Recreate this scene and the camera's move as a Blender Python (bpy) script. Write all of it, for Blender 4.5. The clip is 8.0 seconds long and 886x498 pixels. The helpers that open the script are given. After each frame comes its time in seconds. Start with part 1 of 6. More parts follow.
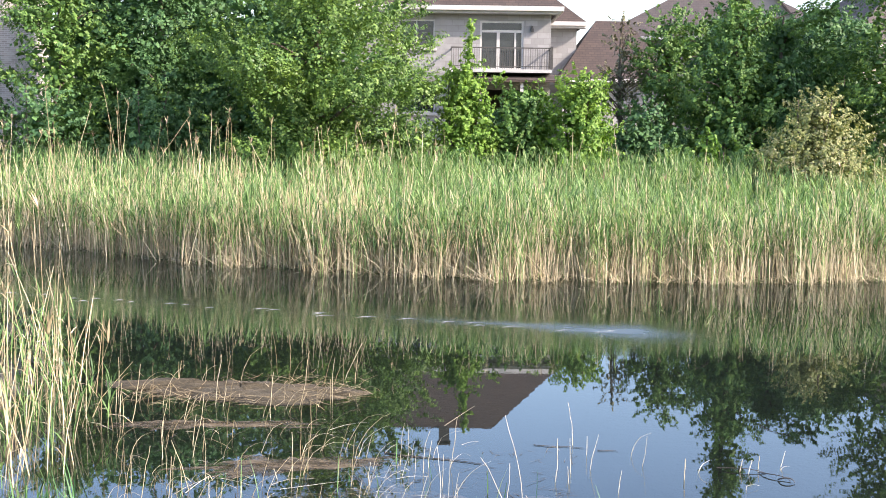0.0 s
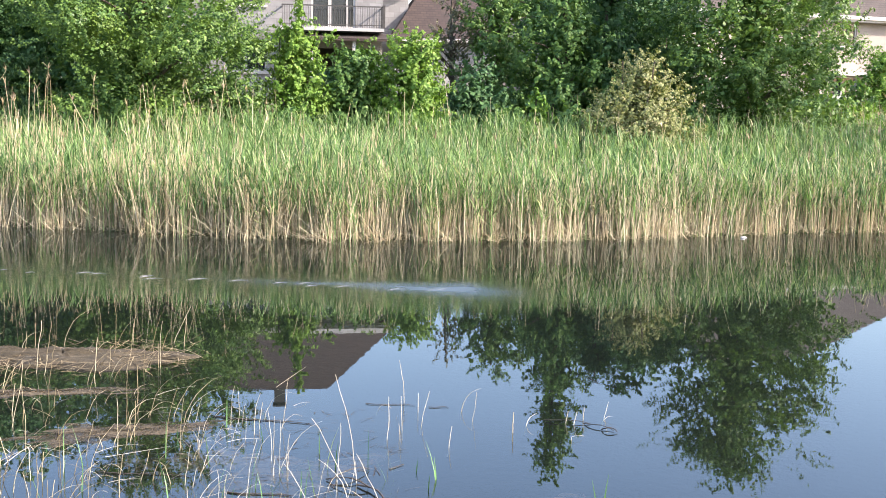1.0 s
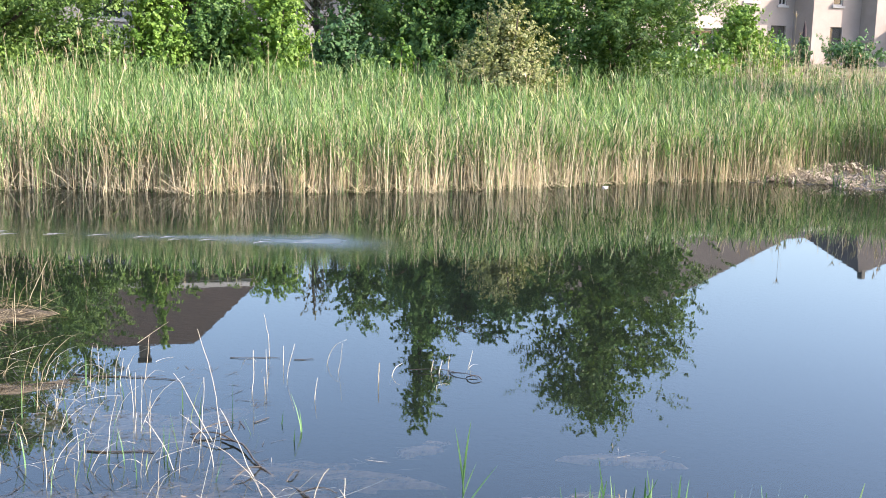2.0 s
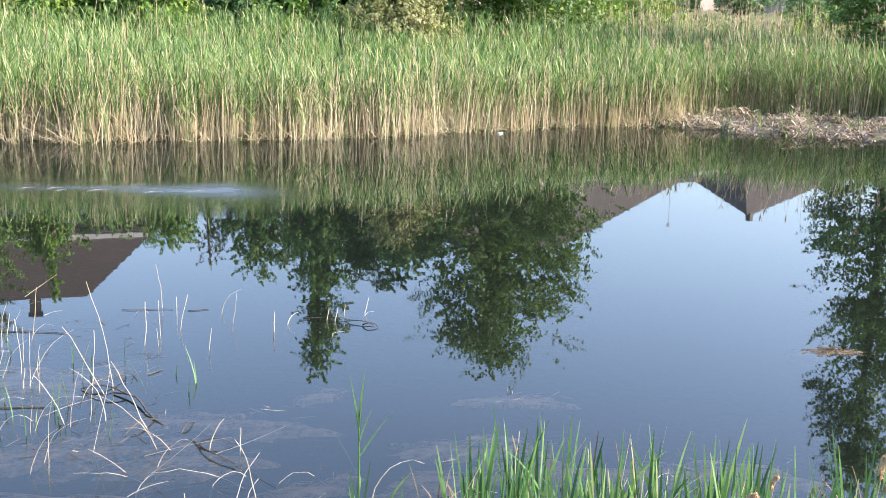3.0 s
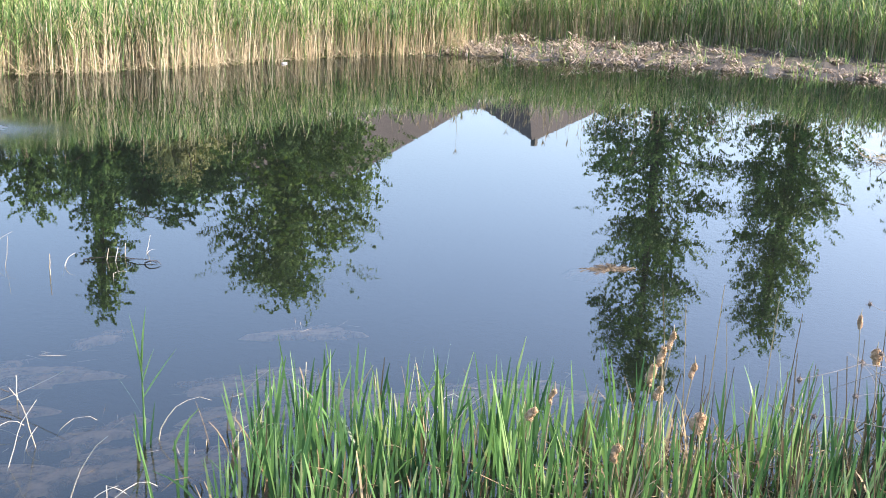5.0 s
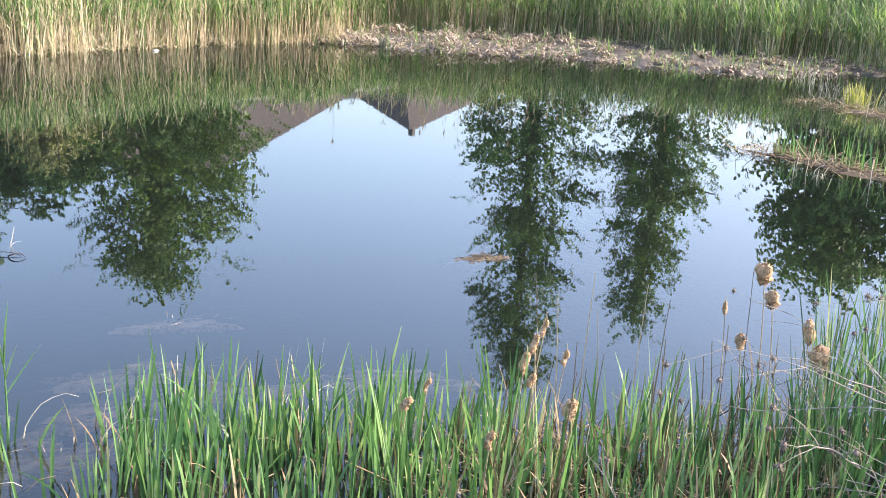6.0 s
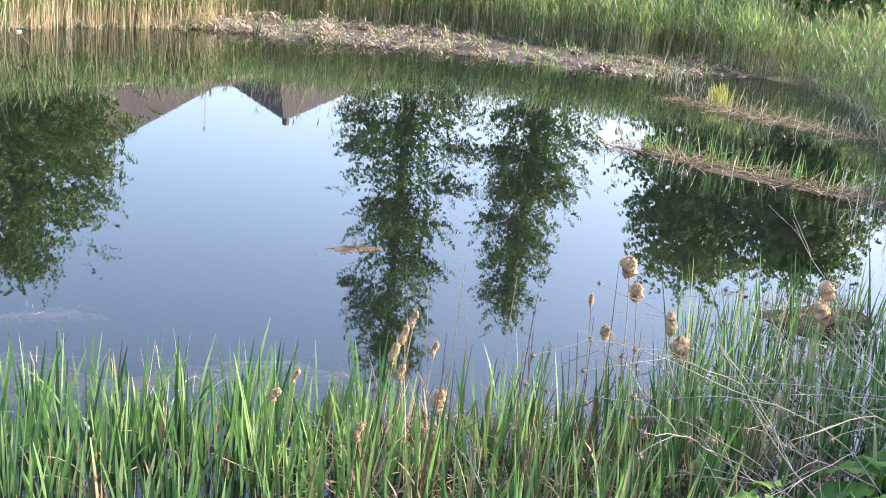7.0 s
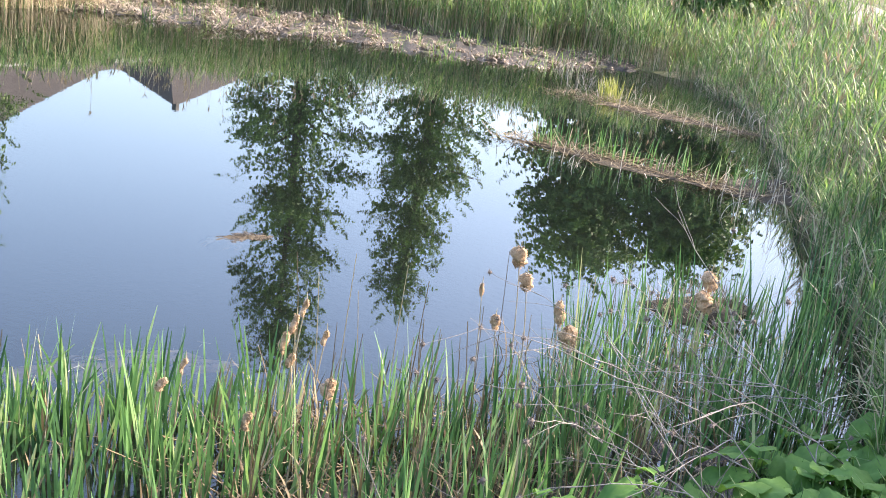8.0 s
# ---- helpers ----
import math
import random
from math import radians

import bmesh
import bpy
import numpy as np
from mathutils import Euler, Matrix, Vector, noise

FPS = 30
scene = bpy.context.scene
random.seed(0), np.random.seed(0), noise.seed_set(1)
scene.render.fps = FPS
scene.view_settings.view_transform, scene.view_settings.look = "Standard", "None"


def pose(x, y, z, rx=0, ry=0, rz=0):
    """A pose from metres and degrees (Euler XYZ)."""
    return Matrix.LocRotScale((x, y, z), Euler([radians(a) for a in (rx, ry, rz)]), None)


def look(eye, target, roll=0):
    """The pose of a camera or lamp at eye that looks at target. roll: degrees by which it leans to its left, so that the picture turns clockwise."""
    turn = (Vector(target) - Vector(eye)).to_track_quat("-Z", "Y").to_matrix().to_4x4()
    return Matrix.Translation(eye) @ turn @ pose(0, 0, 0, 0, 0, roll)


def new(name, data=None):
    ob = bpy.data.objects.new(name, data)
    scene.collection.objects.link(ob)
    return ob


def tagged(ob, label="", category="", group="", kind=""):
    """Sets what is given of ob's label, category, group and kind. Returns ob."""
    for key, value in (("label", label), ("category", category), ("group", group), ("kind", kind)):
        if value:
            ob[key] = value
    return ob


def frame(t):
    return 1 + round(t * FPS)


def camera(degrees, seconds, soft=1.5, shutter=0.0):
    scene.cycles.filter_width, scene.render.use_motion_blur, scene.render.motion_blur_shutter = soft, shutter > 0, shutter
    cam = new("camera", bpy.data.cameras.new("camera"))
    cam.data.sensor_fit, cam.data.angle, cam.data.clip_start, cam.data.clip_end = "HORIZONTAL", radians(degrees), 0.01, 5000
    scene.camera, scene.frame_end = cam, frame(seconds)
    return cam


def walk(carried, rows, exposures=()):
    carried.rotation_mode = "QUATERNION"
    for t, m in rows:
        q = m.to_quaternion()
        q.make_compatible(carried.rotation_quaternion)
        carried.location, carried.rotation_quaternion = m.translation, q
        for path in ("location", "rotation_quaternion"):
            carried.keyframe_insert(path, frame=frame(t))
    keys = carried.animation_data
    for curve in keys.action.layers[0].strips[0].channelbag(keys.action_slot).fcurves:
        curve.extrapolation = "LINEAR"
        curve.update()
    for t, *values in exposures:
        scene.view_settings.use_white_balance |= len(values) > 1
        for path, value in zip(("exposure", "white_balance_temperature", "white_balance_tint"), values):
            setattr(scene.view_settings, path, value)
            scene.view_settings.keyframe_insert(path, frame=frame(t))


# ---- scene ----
VIEW = 41.62


def view(x, y, z, yaw, pitch, roll):
    return pose(x, y, z, 90 + pitch, 0, yaw) @ pose(0, 0, 0, 0, 0, roll)


# the camera stands on the bank, 2.9 m above the water, and turns to the right
PATH = [
    (0.0, view(0.000, 0.000, 2.900, -0.00, -5.63, 0.80)),
    (0.5, view(0.026, 0.012, 2.895, -4.35, -6.46, 1.02)),
    (1.0, view(0.048, 0.012, 2.895, -8.17, -7.46, 1.14)),
    (1.5, view(0.068, 0.010, 2.894, -11.64, -8.51, 1.32)),
    (3.0, view(0.118, -0.004, 2.893, -19.90, -12.15, 1.69)),
    (3.5, view(0.130, -0.017, 2.893, -22.19, -13.22, 1.67)),
    (4.0, view(0.146, -0.026, 2.893, -24.95, -14.22, 1.81)),
    (4.5, view(0.167, -0.030, 2.892, -27.66, -14.86, 1.86)),
    (6.0, view(0.212, -0.037, 2.890, -36.60, -15.44, 3.29)),
    (6.5, view(0.224, -0.040, 2.889, -40.01, -15.42, 4.39)),
    (7.0, view(0.226, -0.049, 2.889, -43.04, -15.38, 5.59)),
    (7.5, view(0.227, -0.055, 2.889, -46.20, -15.35, 6.76)),
    (8.0, view(0.230, -0.056, 2.888, -48.53, -15.30, 7.45)),
]
cam = camera(VIEW, 8.0, soft=0.95)
walk(cam, PATH, exposures=[(0.0, 1.91, 6800, 21), (1.5, 1.95, 6820, 21), (3.0, 1.96, 6850, 22), (8.0, 2.24, 7050, 24)])

# ---------------------------------------------------------------- light
SUN_AZ, SUN_EL = 115.0, 34.0
world = bpy.data.worlds.new("world")
scene.world = world
world.use_nodes = True
wn = world.node_tree
sky = wn.nodes.new("ShaderNodeTexSky")
sky.sky_type, sky.sun_disc = "NISHITA", False
sky.sun_elevation, sky.sun_rotation = radians(SUN_EL), radians(SUN_AZ)
sky.air_density, sky.dust_density, sky.ozone_density = 1.2, 2.4, 3.2
wn.links.new(sky.outputs[0], wn.nodes["Background"].inputs[0])
wn.nodes["Background"].inputs[1].default_value = 0.15

sun = new("sun", bpy.data.lights.new("sun", "SUN"))
sun.data.energy, sun.data.angle, sun.data.color = 3.2, radians(0.6), (1.0, 0.92, 0.77)
to_sun = Vector((math.sin(radians(SUN_AZ)) * math.cos(radians(SUN_EL)), math.cos(radians(SUN_AZ)) * math.cos(radians(SUN_EL)), math.sin(radians(SUN_EL))))
sun.matrix_world = look(to_sun * 60, (0, 0, 0))


# ---------------------------------------------------------------- materials
def node_mat(name):
    m = bpy.data.materials.new(name)
    m.use_nodes = True
    t = m.node_tree
    return m, t, t.nodes["Principled BSDF"], t.nodes["Material Output"]


def ramp(t, fac, stops):
    r = t.nodes.new("ShaderNodeValToRGB")
    while len(r.color_ramp.elements) < len(stops):
        r.color_ramp.elements.new(0.5)
    for e, (p, c) in zip(r.color_ramp.elements, stops):
        e.position, e.color = p, (*c, 1)
    t.links.new(fac, r.inputs[0])
    return r.outputs[0]


def noise_tex(t, scale, detail=4, rough=0.6, stretch=None):
    co = t.nodes.new("ShaderNodeTexCoord").outputs["Object"]
    if stretch:
        mp = t.nodes.new("ShaderNodeMapping")
        mp.inputs["Scale"].default_value = stretch
        t.links.new(co, mp.inputs[0])
        co = mp.outputs[0]
    n = t.nodes.new("ShaderNodeTexNoise")
    n.inputs["Scale"].default_value, n.inputs["Detail"].default_value, n.inputs["Roughness"].default_value = scale, detail, rough
    t.links.new(co, n.inputs["Vector"])
    return n.outputs[0]


def mixc(t, fac, a, b, mode="MIX"):
    m = t.nodes.new("ShaderNodeMix")
    m.data_type, m.blend_type = "RGBA", mode
    for sock, v in ((m.inputs[0], fac), (m.inputs[6], a), (m.inputs[7], b)):
        if isinstance(v, (int, float)):
            sock.default_value = v
        elif isinstance(v, tuple):
            sock.default_value = (*v, 1)
        else:
            t.links.new(v, sock)
    return m.outputs[2]


def bumped(t, bsdf, height, strength, distance):
    b = t.nodes.new("ShaderNodeBump")
    b.inputs["Strength"].default_value, b.inputs["Distance"].default_value = strength, distance
    t.links.new(height, b.inputs["Height"])
    t.links.new(b.outputs[0], bsdf.inputs["Normal"])


def surface(name, stops, scale=3.0, rough=0.8, bump=0.3, dist=0.02, fine=40.0, stretch=None, metal=0.0):
    """A coloured surface with patches at one scale and grain at another."""
    m, t, p, _ = node_mat(name)
    a = noise_tex(t, scale, 5, 0.65, stretch)
    b = noise_tex(t, fine, 4, 0.7, stretch)
    c = ramp(t, a, stops)
    c = mixc(t, 0.35, c, ramp(t, b, [(0.3, (0.55, 0.55, 0.55)), (0.7, (1.0, 1.0, 1.0))]), "MULTIPLY")
    t.links.new(c, p.inputs["Base Color"])
    p.inputs["Roughness"].default_value, p.inputs["Metallic"].default_value = rough, metal
    if bump:
        bumped(t, p, b, bump, dist)
    return m


def foliage(name, stops, trans=0.35, rough=0.5, patch=0.6, warm=(0.2, 0.22, 0.03)):
    """Leaves: each one has its own tint, with larger patches over the whole plant; light shines through."""
    m, t, p, out = node_mat(name)
    g = t.nodes.new("ShaderNodeNewGeometry")
    c = ramp(t, g.outputs["Random Per Island"], stops)
    n = noise_tex(t, patch, 3, 0.6)
    c = mixc(t, ramp(t, n, [(0.42, (0, 0, 0)), (0.72, (0.45, 0.45, 0.45))]), c, warm)
    c = mixc(t, 0.5, c, ramp(t, noise_tex(t, patch * 5, 3, 0.6), [(0.35, (0.6, 0.66, 0.7)), (0.65, (1.12, 1.1, 1.0))]), "MULTIPLY")
    t.links.new(c, p.inputs["Base Color"])
    p.inputs["Roughness"].default_value = rough
    p.inputs["Specular IOR Level"].default_value = 0.35
    tr = t.nodes.new("ShaderNodeBsdfTranslucent")
    t.links.new(mixc(t, 1.0, c, (1.0, 1.0, 0.7), "MULTIPLY"), tr.inputs[0])
    mx = t.nodes.new("ShaderNodeMixShader")
    mx.inputs[0].default_value = trans
    t.links.new(p.outputs[0], mx.inputs[1])
    t.links.new(tr.outputs[0], mx.inputs[2])
    t.links.new(mx.outputs[0], out.inputs[0])
    return m


def masonry(name, c1, c2, mortar, bw, bh, joint, bump=0.4, offset=0.5, rough=0.85):
    m, t, p, _ = node_mat(name)
    co = t.nodes.new("ShaderNodeTexCoord").outputs["Object"]
    mp = t.nodes.new("ShaderNodeMapping")
    mp.inputs["Rotation"].default_value = (radians(-90), 0, 0)
    t.links.new(co, mp.inputs[0])
    b = t.nodes.new("ShaderNodeTexBrick")
    b.inputs["Color1"].default_value, b.inputs["Color2"].default_value, b.inputs["Mortar"].default_value = (*c1, 1), (*c2, 1), (*mortar, 1)
    b.inputs["Scale"].default_value, b.inputs["Mortar Size"].default_value = 1.0, joint
    b.inputs["Brick Width"].default_value, b.inputs["Row Height"].default_value = bw, bh
    b.offset = offset
    t.links.new(mp.outputs[0], b.inputs["Vector"])
    n = noise_tex(t, 1.3, 5, 0.7)
    c = mixc(t, 0.5, b.outputs[0], ramp(t, n, [(0.3, (0.6, 0.58, 0.55)), (0.7, (1.05, 1.05, 1.05))]), "MULTIPLY")
    t.links.new(c, p.inputs["Base Color"])
    p.inputs["Roughness"].default_value = rough
    bumped(t, p, b.outputs[1], -bump, 0.01)
    return m


def wispy(m):
    """Opens gaps in a thin sheet, so that it frays out into threads."""
    t = m.node_tree
    out = next(n for n in t.nodes if n.type == "OUTPUT_MATERIAL")
    body = out.inputs[0].links[0].from_socket
    mx = t.nodes.new("ShaderNodeMixShader")
    gap = t.nodes.new("ShaderNodeBsdfTransparent")
    n = noise_tex(t, 3.2, 6, 0.72, (1, 2.2, 1))
    t.links.new(ramp(t, n, [(0.34, (0, 0, 0)), (0.56, (0.9, 0.9, 0.9))]), mx.inputs[0])
    t.links.new(gap.outputs[0], mx.inputs[1])
    t.links.new(body, mx.inputs[2])
    t.links.new(mx.outputs[0], out.inputs[0])
    return m


def silted(m, level, colour):
    """Below the level the surface is covered with dark silt."""
    t = m.node_tree
    p = next(n for n in t.nodes if n.type == "BSDF_PRINCIPLED")
    old = p.inputs["Base Color"].links[0].from_socket
    sep = t.nodes.new("ShaderNodeSeparateXYZ")
    t.links.new(t.nodes.new("ShaderNodeNewGeometry").outputs["Position"], sep.inputs[0])
    rg = t.nodes.new("ShaderNodeMapRange")
    rg.inputs["From Min"].default_value, rg.inputs["From Max"].default_value = level - 0.06, level
    t.links.new(sep.outputs[2], rg.inputs["Value"])
    t.links.new(mixc(t, rg.outputs[0], colour, old), p.inputs["Base Color"])
    return m


def water_mat():
    """Still, murky water. A band of it is ruffled: the surface there is rougher and fine ripples cross it."""
    m, t, p, out = node_mat("pond_water")
    t.nodes.remove(p)
    L = t.links.new

    def calc(op, a, b=0.0, clamp=False):
        n = t.nodes.new("ShaderNodeMath")
        n.operation, n.use_clamp = op, clamp
        for s, v in zip(n.inputs, (a, b)):
            if isinstance(v, (int, float)):
                s.default_value = v
            else:
                L(v, s)
        return n.outputs[0]

    co = t.nodes.new("ShaderNodeTexCoord").outputs["Object"]
    sep = t.nodes.new("ShaderNodeSeparateXYZ")
    L(co, sep.inputs[0])
    x, y = sep.outputs[0], sep.outputs[1]
    wob = calc("MULTIPLY", calc("SUBTRACT", noise_tex(t, 0.35, 3), 0.5), 1.2)
    # across the ruffled band, which runs from (-9, 21) to (3.6, 17)
    v = calc("ADD", calc("SUBTRACT", y, calc("ADD", calc("MULTIPLY", x, -0.31), 18.1)), wob)
    av = calc("ABSOLUTE", v)
    end = calc("SUBTRACT", 1.0, calc("MULTIPLY", calc("SUBTRACT", x, 2.9), 0.7, True), True)
    fade = calc("ADD", 0.1, calc("MULTIPLY", calc("MULTIPLY", calc("ADD", x, 2.2), 0.2, True), calc("ADD", 0.3, noise_tex(t, 1.6, 3, 0.6, (0.5, 1.5, 1)))))
    girth = calc("ADD", 0.5, calc("MULTIPLY", calc("MULTIPLY", calc("SUBTRACT", x, 1.2), 0.5, True), 0.55))
    wide = calc("MULTIPLY", calc("SUBTRACT", 1.0, calc("DIVIDE", av, 2.3), True), end)
    core = calc("MULTIPLY", calc("SUBTRACT", 1.0, calc("DIVIDE", av, girth), True), calc("MULTIPLY", end, fade))
    rough = calc("ADD", 0.011, calc("ADD", calc("MULTIPLY", wide, 0.10), calc("MULTIPLY", core, 0.25)))
    n1 = noise_tex(t, 2.2, 3, 0.55, (0.6, 1.6, 1))
    n2 = noise_tex(t, 14.0, 2, 0.5, (0.6, 1.6, 1))
    h = calc("ADD", calc("MULTIPLY", n1, 0.0013), calc("MULTIPLY", n2, calc("ADD", 0.00003, calc("MULTIPLY", wide, 0.004))))
    b = t.nodes.new("ShaderNodeBump")
    b.inputs["Strength"].default_value, b.inputs["Distance"].default_value = 0.16, 1.0
    L(h, b.inputs["Height"])
    gl = t.nodes.new("ShaderNodeBsdfGlossy")
    L(rough, gl.inputs["Roughness"])
    gl.inputs["Color"].default_value = (0.91, 0.97, 1.0, 1)
    L(b.outputs[0], gl.inputs["Normal"])
    murk = t.nodes.new("ShaderNodeBsdfDiffuse")
    big = noise_tex(t, 0.22, 4)
    L(ramp(t, big, [(0.3, (0.016, 0.028, 0.022)), (0.7, (0.024, 0.034, 0.025))]), murk.inputs[0])
    clear = t.nodes.new("ShaderNodeBsdfTransparent")
    clear.inputs[0].default_value = (0.86, 0.82, 0.70, 1)
    body = t.nodes.new("ShaderNodeMixShader")
    body.inputs[0].default_value = 0.82
    L(murk.outputs[0], body.inputs[1])
    L(clear.outputs[0], body.inputs[2])
    fr = t.nodes.new("ShaderNodeFresnel")
    fr.inputs[0].default_value = 1.47
    L(b.outputs[0], fr.inputs["Normal"])
    mx = t.nodes.new("ShaderNodeMixShader")
    L(fr.outputs[0], mx.inputs[0])
    L(body.outputs[0], mx.inputs[1])
    L(gl.outputs[0], mx.inputs[2])
    L(mx.outputs[0], out.inputs[0])
    return m


def glass_mat():
    m, t, p, _ = node_mat("window_glass")
    p.inputs["Base Color"].default_value = (0.05, 0.06, 0.07, 1)
    p.inputs["Roughness"].default_value = 0.03
    p.inputs["Transmission Weight"].default_value = 0.6
    return m


WATER = water_mat()
GLASS = glass_mat()
SOIL = silted(surface("bank_soil", [(0.3, (0.05, 0.06, 0.02)), (0.5, (0.09, 0.10, 0.035)), (0.7, (0.16, 0.14, 0.07))], 0.8, 0.95, 0.6, 0.05, 9), -0.02, (0.022, 0.02, 0.014))
MUD = surface("wet_mud", [(0.3, (0.02, 0.018, 0.014)), (0.6, (0.042, 0.036, 0.027)), (0.8, (0.085, 0.07, 0.052))], 1.2, 0.55, 0.8, 0.04, 14)
THATCH = surface("rotting_reed_mat", [(0.3, (0.03, 0.025, 0.014)), (0.6, (0.075, 0.06, 0.034)), (0.8, (0.14, 0.115, 0.068))], 2.0, 0.9, 0.8, 0.03, 22, (1, 3, 1))
WEED = wispy(surface("sunken_weed", [(0.3, (0.34, 0.23, 0.15)), (0.7, (0.62, 0.45, 0.31))], 1.6, 0.95, 0.8, 0.03, 18, (1, 2.5, 1)))
MAT = wispy(surface("sodden_reed_mat", [(0.3, (0.045, 0.036, 0.022)), (0.6, (0.11, 0.088, 0.055)), (0.8, (0.22, 0.18, 0.12))], 2.4, 0.9, 0.8, 0.03, 26, (1, 3, 1)))
STRAW = foliage("dry_reed", [(0.0, (0.17, 0.135, 0.08)), (0.35, (0.375, 0.318, 0.21)), (0.7, (0.55, 0.478, 0.335)), (1.0, (0.71, 0.64, 0.48))], 0.18, 0.6, 0.5, (0.40, 0.315, 0.18))
PALE = foliage("bleached_reed", [(0.0, (0.50, 0.43, 0.31)), (0.5, (0.62, 0.56, 0.45)), (1.0, (0.76, 0.72, 0.62))], 0.1, 0.6, 0.8, (0.5, 0.42, 0.3))
REED = foliage("green_reed", [(0.0, (0.025, 0.075, 0.03)), (0.35, (0.09, 0.19, 0.062)), (0.75, (0.23, 0.38, 0.135)), (0.93, (0.35, 0.48, 0.20)), (1.0, (0.54, 0.55, 0.30))], 0.42, 0.5, 0.35, (0.17, 0.30, 0.10))
CATTAIL = foliage("cattail_leaf", [(0.0, (0.03, 0.095, 0.045)), (0.4, (0.08, 0.195, 0.08)), (0.75, (0.165, 0.34, 0.13)), (0.92, (0.30, 0.46, 0.21)), (1.0, (0.5, 0.5, 0.31))], 0.36, 0.3, 1.6, (0.12, 0.25, 0.06))
DEBRIS = foliage("weathered_reed", [(0.0, (0.07, 0.054, 0.042)), (0.5, (0.26, 0.208, 0.158)), (1.0, (0.60, 0.52, 0.41))], 0.1, 0.7, 1.2, (0.2, 0.15, 0.1))
RUSSET = foliage("russet_reed", [(0.0, (0.07, 0.05, 0.028)), (0.5, (0.22, 0.165, 0.09)), (1.0, (0.46, 0.38, 0.235))], 0.1, 0.7, 1.2, (0.16, 0.11, 0.06))
PLUME = foliage("reed_plume", [(0.0, (0.26, 0.19, 0.13)), (1.0, (0.50, 0.40, 0.29))], 0.2, 0.8)
MAPLE = foliage("maple_leaf", [(0.0, (0.047, 0.11, 0.032)), (0.5, (0.09, 0.185, 0.045)), (0.9, (0.15, 0.265, 0.06)), (1.0, (0.21, 0.32, 0.085))], 0.34, 0.5, 0.5, (0.21, 0.315, 0.05))
LIME = foliage("lime_leaf", [(0.0, (0.09, 0.20, 0.03)), (0.6, (0.15, 0.29, 0.045)), (1.0, (0.22, 0.36, 0.07))], 0.36, 0.55, 0.6, (0.23, 0.35, 0.05))
DARKLEAF = foliage("dark_leaf", [(0.0, (0.05, 0.125, 0.052)), (0.6, (0.08, 0.185, 0.07)), (1.0, (0.12, 0.245, 0.085))], 0.3, 0.6, 0.5, (0.07, 0.15, 0.035))
MIDLEAF = foliage("broad_leaf", [(0.0, (0.06, 0.15, 0.045)), (0.6, (0.105, 0.215, 0.05)), (1.0, (0.16, 0.28, 0.07))], 0.32, 0.55, 0.5, (0.15, 0.24, 0.04))
BLOND = foliage("cream_leaf", [(0.0, (0.14, 0.18, 0.065)), (0.5, (0.21, 0.245, 0.095)), (0.8, (0.30, 0.31, 0.14)), (1.0, (0.42, 0.38, 0.24))], 0.3, 0.6, 0.8, (0.30, 0.33, 0.09))
PINE = foliage("pine_needles", [(0.0, (0.08, 0.10, 0.05)), (0.6, (0.14, 0.155, 0.085)), (1.0, (0.24, 0.22, 0.14))], 0.15, 0.6, 0.6, (0.22, 0.155, 0.09))
BURDOCK = foliage("burdock_leaf", [(0.0, (0.05, 0.16, 0.035)), (1.0, (0.14, 0.31, 0.07))], 0.4, 0.75, 3.0, (0.15, 0.27, 0.04))
BARK = surface("bark", [(0.3, (0.05, 0.04, 0.03)), (0.7, (0.14, 0.11, 0.085))], 6, 0.9, 0.7, 0.03, 40, (3, 3, 0.6))
DEADWOOD = surface("dead_twig", [(0.3, (0.14, 0.128, 0.11)), (0.7, (0.35, 0.33, 0.295))], 8, 0.85, 0.3, 0.004, 80)
DRIFT = surface("wet_stick", [(0.3, (0.02, 0.017, 0.014)), (0.7, (0.09, 0.07, 0.05))], 9, 0.5, 0.4, 0.005, 60)
FLUFF = surface("cattail_fluff", [(0.3, (0.42, 0.265, 0.14)), (0.6, (0.63, 0.44, 0.27)), (0.8, (0.75, 0.59, 0.41))], 30, 1.0, 1.0, 0.01, 160)
SEEDHEAD = surface("burr_head", [(0.3, (0.10, 0.08, 0.065)), (0.7, (0.24, 0.20, 0.165))], 40, 1.0, 0.8, 0.006, 150)
STONE = masonry("pale_stone", (0.265, 0.268, 0.275), (0.205, 0.207, 0.212), (0.19, 0.19, 0.194), 0.62, 0.3, 0.012, 0.3)
STUCCO = surface("beige_stucco", [(0.35, (0.29, 0.25, 0.23)), (0.65, (0.35, 0.305, 0.28))], 0.5, 0.9, 0.25, 0.006, 60)
BRICKWALL = masonry("grey_brick", (0.42, 0.38, 0.35), (0.3, 0.26, 0.24), (0.48, 0.45, 0.42), 0.24, 0.08, 0.01, 0.4)
SHINGLE = masonry("brown_shingles", (0.054, 0.037, 0.031), (0.037, 0.026, 0.023), (0.019, 0.014, 0.013), 0.33, 0.14, 0.012, 0.6)
GREYROOF = masonry("grey_shingles", (0.072, 0.058, 0.054), (0.052, 0.043, 0.04), (0.026, 0.021, 0.02), 0.33, 0.14, 0.012, 0.6)
WHITE = surface("white_paint", [(0.3, (0.38, 0.37, 0.36)), (0.7, (0.48, 0.47, 0.46))], 2, 0.5, 0.05, 0.002, 50)
GREYTRIM = surface("grey_paint", [(0.3, (0.32, 0.33, 0.33)), (0.7, (0.42, 0.43, 0.42))], 2, 0.5, 0.05, 0.002, 50)
